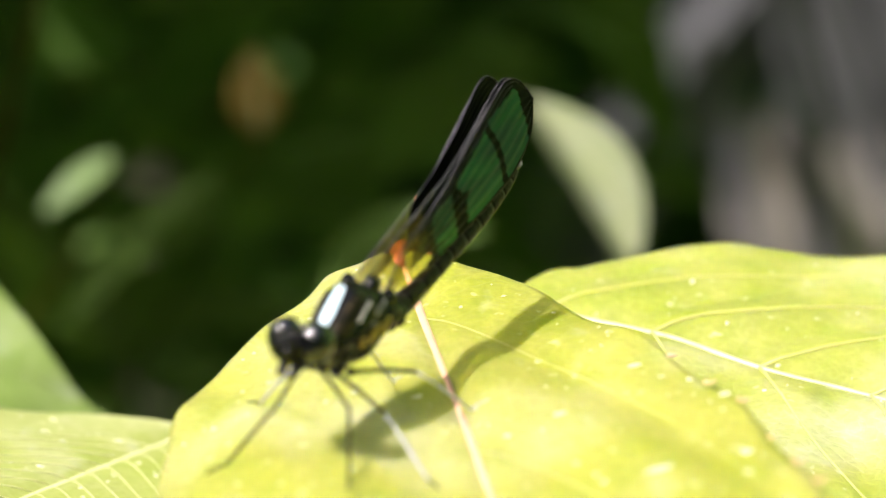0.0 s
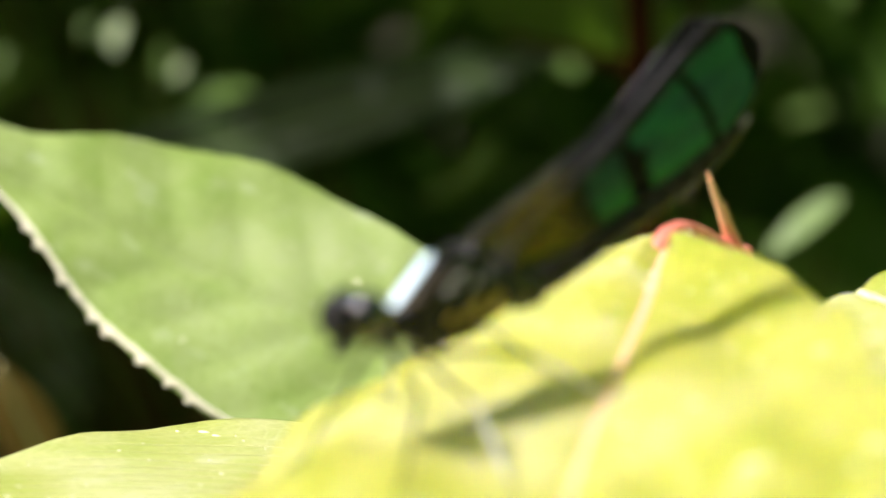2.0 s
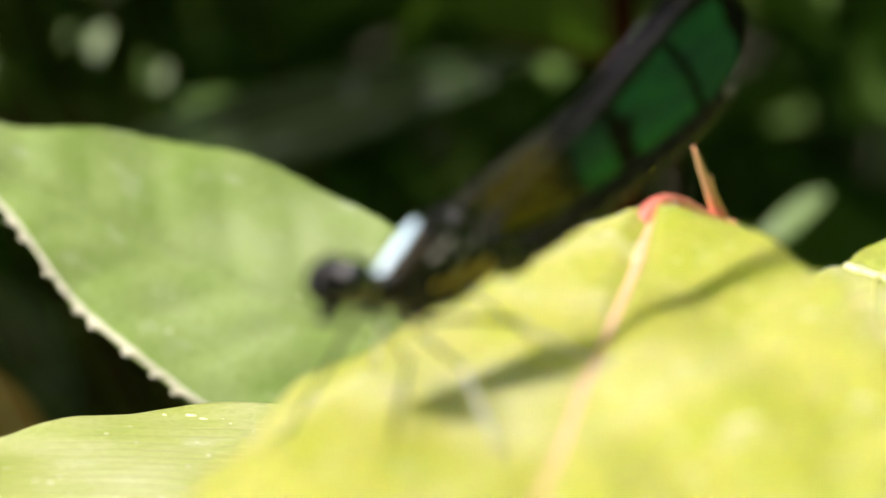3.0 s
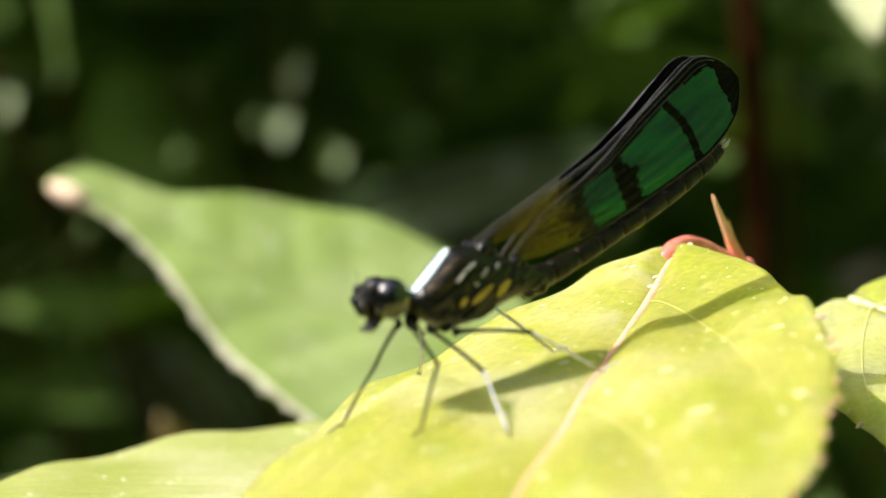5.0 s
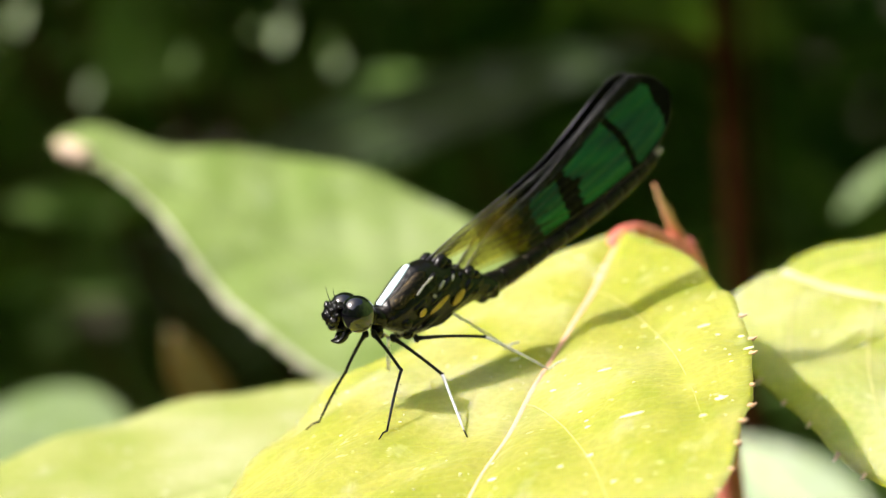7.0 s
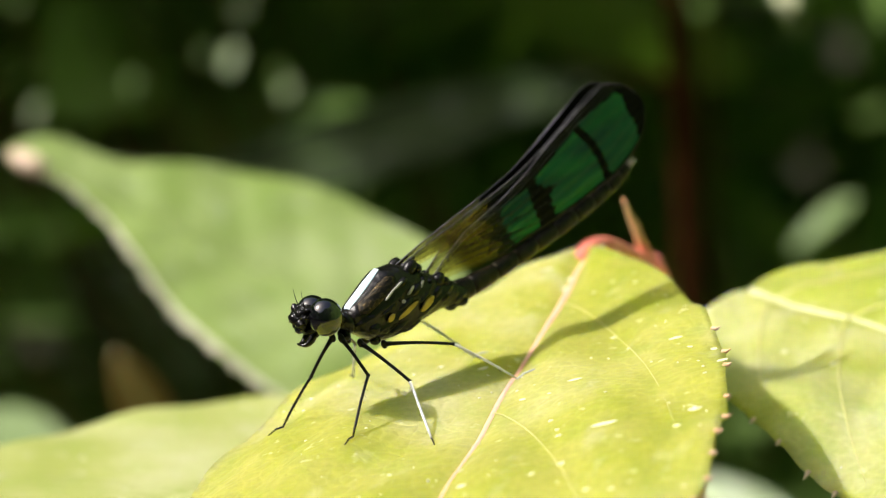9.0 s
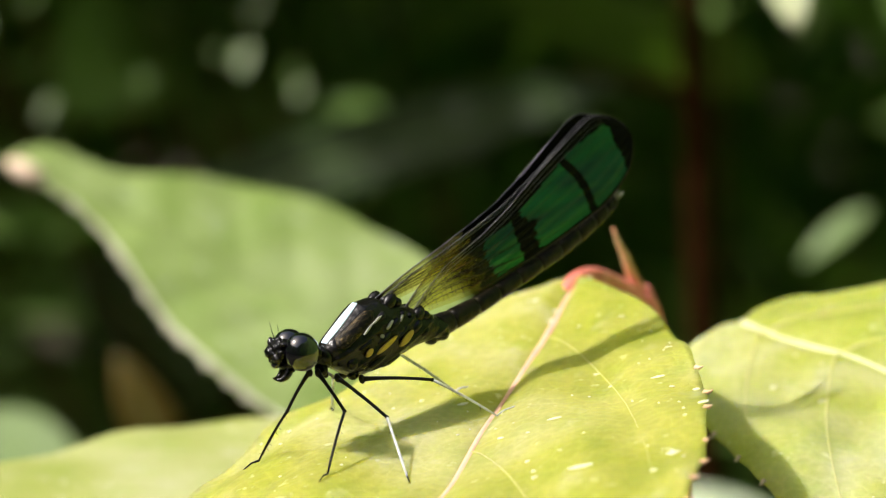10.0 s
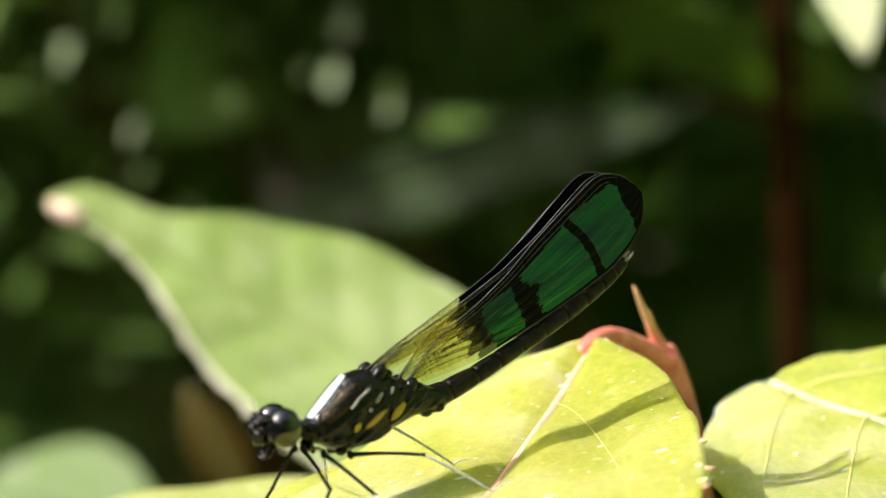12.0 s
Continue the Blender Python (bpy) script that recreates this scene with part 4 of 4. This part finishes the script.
def hero_leaf(label, base, tip, normal, width, mat, bend=0.1, fold=0.1, taper=0.8, arch=0.0):
    m = leaf_frame(base, Vector(tip) - Vector(base), normal)
    bm = bmesh.new()
    simple_leaf(bm, Matrix.Identity(4), (Vector(tip) - Vector(base)).length, width, bend, 24, 8, fold, taper, arch)
    ob = part("leaf", bm, mat, bush, label, BUSH_INV @ m)
    reach = Vector(base) - Vector((48, 239, 0))
    z0 = max(-420, base[2] - 40 - 0.9 * Vector((reach.x, reach.y)).length)
    tw = bmesh.new()
    tube(tw, bezier((52 - 0.03 * (z0 + 100), 239, z0), (48 + 0.35 * reach.x, 250 + 0.4 * reach.y, z0 + 25), (base[0] + 2, base[1] + 14, base[2] - 22), base, 10), [0.45 - 0.03 * k for k in range(11)], 6)
    part("twig", tw, M_STEM_DARK, bush, "", BUSH_INV)
    ln = (Vector(tip) - Vector(base)).length
    bm = bmesh.new()
    tube(bm, [(ln * k / 12, arch * ln * k / 3 * (1 - k / 12), -bend * ln * (k / 12) ** 2 + 0.1) for k in range(13)], [0.05 * width * (1.3 - k / 12) + 0.1 for k in range(13)], 6)
    part("midrib", bm, M_BG_RIB if mat in (M_BG, M_BG_DEEP, M_BG_MID) else M_RIB_PALE, ob)
    return thick(ob)


# a dim shrub further back that carries these leaves
bush = tagged(new("background_shrub"), "dim shrub with dark red stem and small sunlit leaves", "shrub")
bush.location = (0.066, 0.24, -0.62)
BUSH_INV = Matrix.Translation(-Vector(bush.location))
bm = bmesh.new()
tube(bm, bezier((66, 240, -640), (60, 239, -300), (52, 238, -80), (29, 236, 60), 40), [2.8 - 0.025 * i for i in range(41)], 12)
part("stem", bm, M_STEM_DARK, bush, "dark reddish upright stem", BUSH_INV)
bm = bmesh.new()
tube(bm, bezier((42.0, 238, -31.0), (38, 238, -29.5), (33, 238.5, -29.4), (24, 240, -27.5), 12), [1.3 - 0.08 * i for i in range(13)], 8)
part("side_branch", bm, M_STEM_DARK, bush, "", BUSH_INV)


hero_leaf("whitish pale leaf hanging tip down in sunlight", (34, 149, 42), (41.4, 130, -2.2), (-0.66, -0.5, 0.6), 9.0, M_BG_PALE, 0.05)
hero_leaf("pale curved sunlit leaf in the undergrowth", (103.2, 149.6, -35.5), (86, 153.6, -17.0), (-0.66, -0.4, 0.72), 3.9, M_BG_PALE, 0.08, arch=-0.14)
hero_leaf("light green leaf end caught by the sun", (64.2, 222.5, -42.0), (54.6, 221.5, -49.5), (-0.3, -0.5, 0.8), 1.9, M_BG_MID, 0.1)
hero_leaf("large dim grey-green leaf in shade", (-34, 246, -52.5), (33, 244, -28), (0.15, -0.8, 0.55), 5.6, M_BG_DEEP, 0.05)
hero_leaf("broad dull green leaf low in the undergrowth", (-39, 195, -79.5), (-66, 207, -77.5), (-0.1, -0.8, 0.55), 9.5, M_BG_MID, 0.1)
hero_leaf("small withered orange-brown leaf", (-28, 190, -72), (-34, 186, -58), (0.2, -0.9, 0.3), 3.2, M_BG_BROWN, 0.1)
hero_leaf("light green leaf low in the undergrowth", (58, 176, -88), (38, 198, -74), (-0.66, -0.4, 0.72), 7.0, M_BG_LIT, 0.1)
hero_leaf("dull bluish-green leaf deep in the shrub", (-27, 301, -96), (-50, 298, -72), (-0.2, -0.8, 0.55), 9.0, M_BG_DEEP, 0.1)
hero_leaf("brownish withered leaf in shade", (100, 263, -46), (97, 262, -34), (0.1, -0.9, 0.4), 4.2, M_BG_BROWN, 0.1)
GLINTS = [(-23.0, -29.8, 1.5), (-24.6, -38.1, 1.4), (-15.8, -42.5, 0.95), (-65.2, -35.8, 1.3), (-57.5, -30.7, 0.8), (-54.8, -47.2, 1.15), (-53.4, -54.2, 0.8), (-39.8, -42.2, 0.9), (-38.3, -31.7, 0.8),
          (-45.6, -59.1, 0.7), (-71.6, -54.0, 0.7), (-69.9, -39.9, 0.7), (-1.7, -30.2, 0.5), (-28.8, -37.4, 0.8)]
# larger leaflets take the lit copy, whose pale colour stands in for glint brightness
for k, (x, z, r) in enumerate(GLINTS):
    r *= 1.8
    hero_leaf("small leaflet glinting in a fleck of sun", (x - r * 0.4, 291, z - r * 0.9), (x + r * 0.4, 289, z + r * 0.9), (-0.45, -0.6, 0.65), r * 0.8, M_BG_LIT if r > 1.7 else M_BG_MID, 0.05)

fleck = random.Random(77)
for k in range(52):
    x, z, r = fleck.uniform(-95, 2), fleck.uniform(-62, 4), fleck.uniform(2.5, 5.5)
    y = fleck.uniform(335, 380)
    lean_a, lean_b = fleck.uniform(-0.8, 0.8), fleck.uniform(-0.8, 0.8)
    if math.hypot(x + 19, z + 42) < 5:
        continue
    hero_leaf("small green leaf in dappled shade", (x - r * lean_a, y, z - r), (x + r * lean_b, y - 2, z + r), (-0.5, -0.6, 0.6), r * 0.55, M_BG, 0.08)

rnd = random.Random(42)
bm = bmesh.new()
for k in range(1500):
    y = rnd.uniform(268, 620)
    x = rnd.uniform(-170, 120) + (y - 250) * rnd.uniform(-0.6, 1.05)
    z = rnd.uniform(-210, 60) - (y - 250) * 0.12
    if -94 + (x + 94) * 811 / (y + 211) > 318 and z > -190:
        continue
    if -90 < x < -20 and y < 330 and -120 < z < -30:
        continue
    if y > 430 and x < 430 and abs(z + 115 - (395 - x) * 1.1) < 85:
        continue
    if y < 345 and -110 < x < 15 and -75 < z < 15:
        continue
    m = pose(x * MM, y * MM, z * MM, rnd.uniform(-50, 50), rnd.uniform(-40, 60), rnd.uniform(0, 360))
    size = (rnd.uniform(25, 70), rnd.uniform(5, 13), rnd.uniform(0, 0.4))
    near_stem = abs(y - 335) < 50 and (math.hypot(x - 76, z + 45) < 42 or math.hypot(x - 34, z + 93) < 30)
    if near_stem or (y < 300 and math.hypot(x + 81, z - 35) < 30):  # open space beside the stem and above the flecks
        continue
    simple_leaf(bm, m, *size, 6, 2)
tagged(part("undergrowth", bm, M_BG, None), "dense dark green undergrowth foliage in shade", "foliage", kind="stuff")

bm = bmesh.new()
for k in range(700):
    y = rnd.uniform(640, 1500)
    x = rnd.uniform(-500, 900)
    z = rnd.uniform(-600, 100)
    if 620 < y < 900 and x > 250:
        continue
    m = pose(x * MM, y * MM, z * MM, rnd.uniform(-60, 60), rnd.uniform(-50, 60), rnd.uniform(0, 360))
    simple_leaf(bm, m, rnd.uniform(90, 200), rnd.uniform(20, 45), rnd.uniform(0, 0.4), 6, 2)
fill = random.Random(91)
for k in range(170):  # thicker growth behind the fronds
    y = fill.uniform(960, 1450)
    x = 0.45 * (y + 219) - 70 + fill.uniform(-130, 170)
    m = pose(x * MM, y * MM, fill.uniform(-320, 0) * MM, fill.uniform(-60, 60), fill.uniform(-50, 60), fill.uniform(0, 360))
    simple_leaf(bm, m, fill.uniform(90, 180), fill.uniform(20, 42), fill.uniform(0, 0.4), 6, 2)
tagged(part("far_undergrowth", bm, M_FAR, None), "dark foliage further back in the shade", "foliage", kind="stuff")

# grey dead fronds standing behind
FRONDS = [  # lower and upper point (x, z), half-width, sunlit
    ((334, -107), (366, -65), 4.0, 0), ((346, -120), (373, -68), 4.0, 0), ((391, -112), (373, -66), 4.5, 0), ((425, -132), (388, -65), 5.0, 0),
    ((427, -102), (404, -65), 5.0, 0), ((374, -132), (356, -84), 3.0, 0), ((376, -133), (366, -101), 3.2, 1), ((388, -132), (378, -102), 4.0, 1),
    ((409, -131), (392, -101), 5.0, 1), ((418, -131), (406, -97), 3.0, 1)]
frond_rnd = random.Random(23)
for (xl, zl), (xu, zu), r, lit in FRONDS:
    lo, up = Vector((xl, 600, zl)), Vector((xu, 604, zu))
    d = up - lo
    top = up + d * (0.05 if lit else 2.2)
    frond = tagged(new("dead_frond"), "dry pinkish-grey frond sheath in sunlight" if lit else "dry grey frond stalk leaning in the thicket", "frond", group="dead fronds")
    frond.location = Vector((xl + 6, 640, -640)) * MM
    back = Matrix.Translation(-Vector(frond.location))
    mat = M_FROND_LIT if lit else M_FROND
    path = bezier((xl + 6, 640, -640), (xl + 4, 620, -420), lo - d * 2.0, lo, 12) + [lo.lerp(top, (k + 1) / 10) for k in range(10)]
    bm = bmesh.new()
    tube(bm, path, [r * (0.85 - 0.012 * k) * (1 - 0.5 * max(0, k - 17) / 5) for k in range(len(path))], 8)
    part("stalk", bm, mat, frond, "", back)
    for k in range(5):
        off = Vector(((k - 2) * 0.62 * r, frond_rnd.uniform(-3, 3), 0))
        fan = Vector(((k - 2) * r * 0.5 * frond_rnd.uniform(0.5, 1.4), 0, 0))
        a = lo - d * frond_rnd.uniform(0.6, 1.6) + off
        b = lo.lerp(top, frond_rnd.uniform(0.75, 1.05)) + off + fan
        bm = bmesh.new()
        tube(bm, [a.lerp(b, q / 8) for q in range(9)], [r * 0.34 * math.sin(math.pi * (0.08 + 0.86 * q / 8)) + 0.15 for q in range(9)], 6)
        part("leaflet", bm, mat, frond, "", back)

# thicket ring added all round to cut the sky and bounce green light
bm = bmesh.new()
ring = []
for k in range(96):
    a = 2 * math.pi * k / 96
    col = []
    for h in range(13):
        r = 4.5 + 0.5 * noise.noise(Vector((math.cos(a) * 4, math.sin(a) * 4, h * 0.6))) - 0.25 * h / 12
        # kept lower on the sun's side so that the sun clears it
        rise = 0.27 + 0.36 * min(1.0, max(0.0, (math.cos(a) + 0.45) / 0.6))
        col.append(bm.verts.new((r * math.cos(a), r * math.sin(a), -0.75 + h * rise + (0.35 * noise.noise(Vector((a * 5, 0, 3))) if h == 12 else 0))))
    ring.append(col)
for k in range(96):
    for h in range(12):
        bm.faces.new((ring[k][h], ring[(k + 1) % 96][h], ring[(k + 1) % 96][h + 1], ring[k][h + 1]))
tagged(part("backdrop", bm, M_HEDGE, None), "dark green thicket all round the clearing", "thicket", kind="structure")

# unseen branch, added out of view to keep the sun off the undergrowth
shade = tagged(new("overhanging_branch"), "leafy branch overhead shading the undergrowth", "branch")
shade.location = (-0.3, 0.9, 0.35)
inv = Matrix.Translation(-Vector(shade.location))
bm = bmesh.new()
tube(bm, bezier((-640, 1560, -640), (-700, 1500, 500), (-420, 1000, 380), (-150, 300, 300), 24), [20 - 0.75 * i for i in range(25)], 10)
part("limb", bm, M_STEM_DARK, shade, "", inv)
bm = bmesh.new()
for k in range(4200):
    x, y, z = rnd.uniform(-720, 520), rnd.uniform(165, 1620), rnd.uniform(200, 330)
    if 490 < y < 578 and -25 < x < 115:
        continue
    far = math.hypot((x + 100) / 540, (y - 830) / 680)
    if far > 1.02 + 0.22 * noise.noise(Vector((x * 0.006, y * 0.006, 4.0))):
        continue
    z += 70 * (1 - far) * (0.4 + noise.noise(Vector((x * 0.008, y * 0.008, 9.0))))
    if -345 < x < -160 and y < 270 and rnd.random() < (0.72 if x < -260 else 0.18):
        continue
    if (205 < y < 330 and -385 < x < -225) or math.hypot(x + 234, y - 165) < 62:  # gaps through which the sun flecks fall
        continue
    m = pose(x * MM, y * MM, z * MM, rnd.uniform(-25, 25), rnd.uniform(-10, 55), rnd.uniform(-60, 60))
    simple_leaf(bm, m, rnd.uniform(50, 95), rnd.uniform(16, 26), rnd.uniform(0, 0.25), 5, 2)
twig = random.Random(77)
for k in range(230):  # denser spray added at the branch's front to block more sun
    x, y, z = twig.uniform(-165, 60), twig.uniform(200, 430), twig.uniform(235, 300)
    if math.hypot((x + 52) / 120, (y - 315) / 125) > 1.05:
        continue
    m = pose(x * MM, y * MM, z * MM, twig.uniform(-25, 25), twig.uniform(-10, 55), twig.uniform(-60, 60))
    simple_leaf(bm, m, twig.uniform(50, 90), twig.uniform(16, 26), twig.uniform(0, 0.25), 5, 2)
tagged(part("foliage", bm, M_CANOPY, shade, "", inv), kind="stuff")


def motions():
    pass


motions()
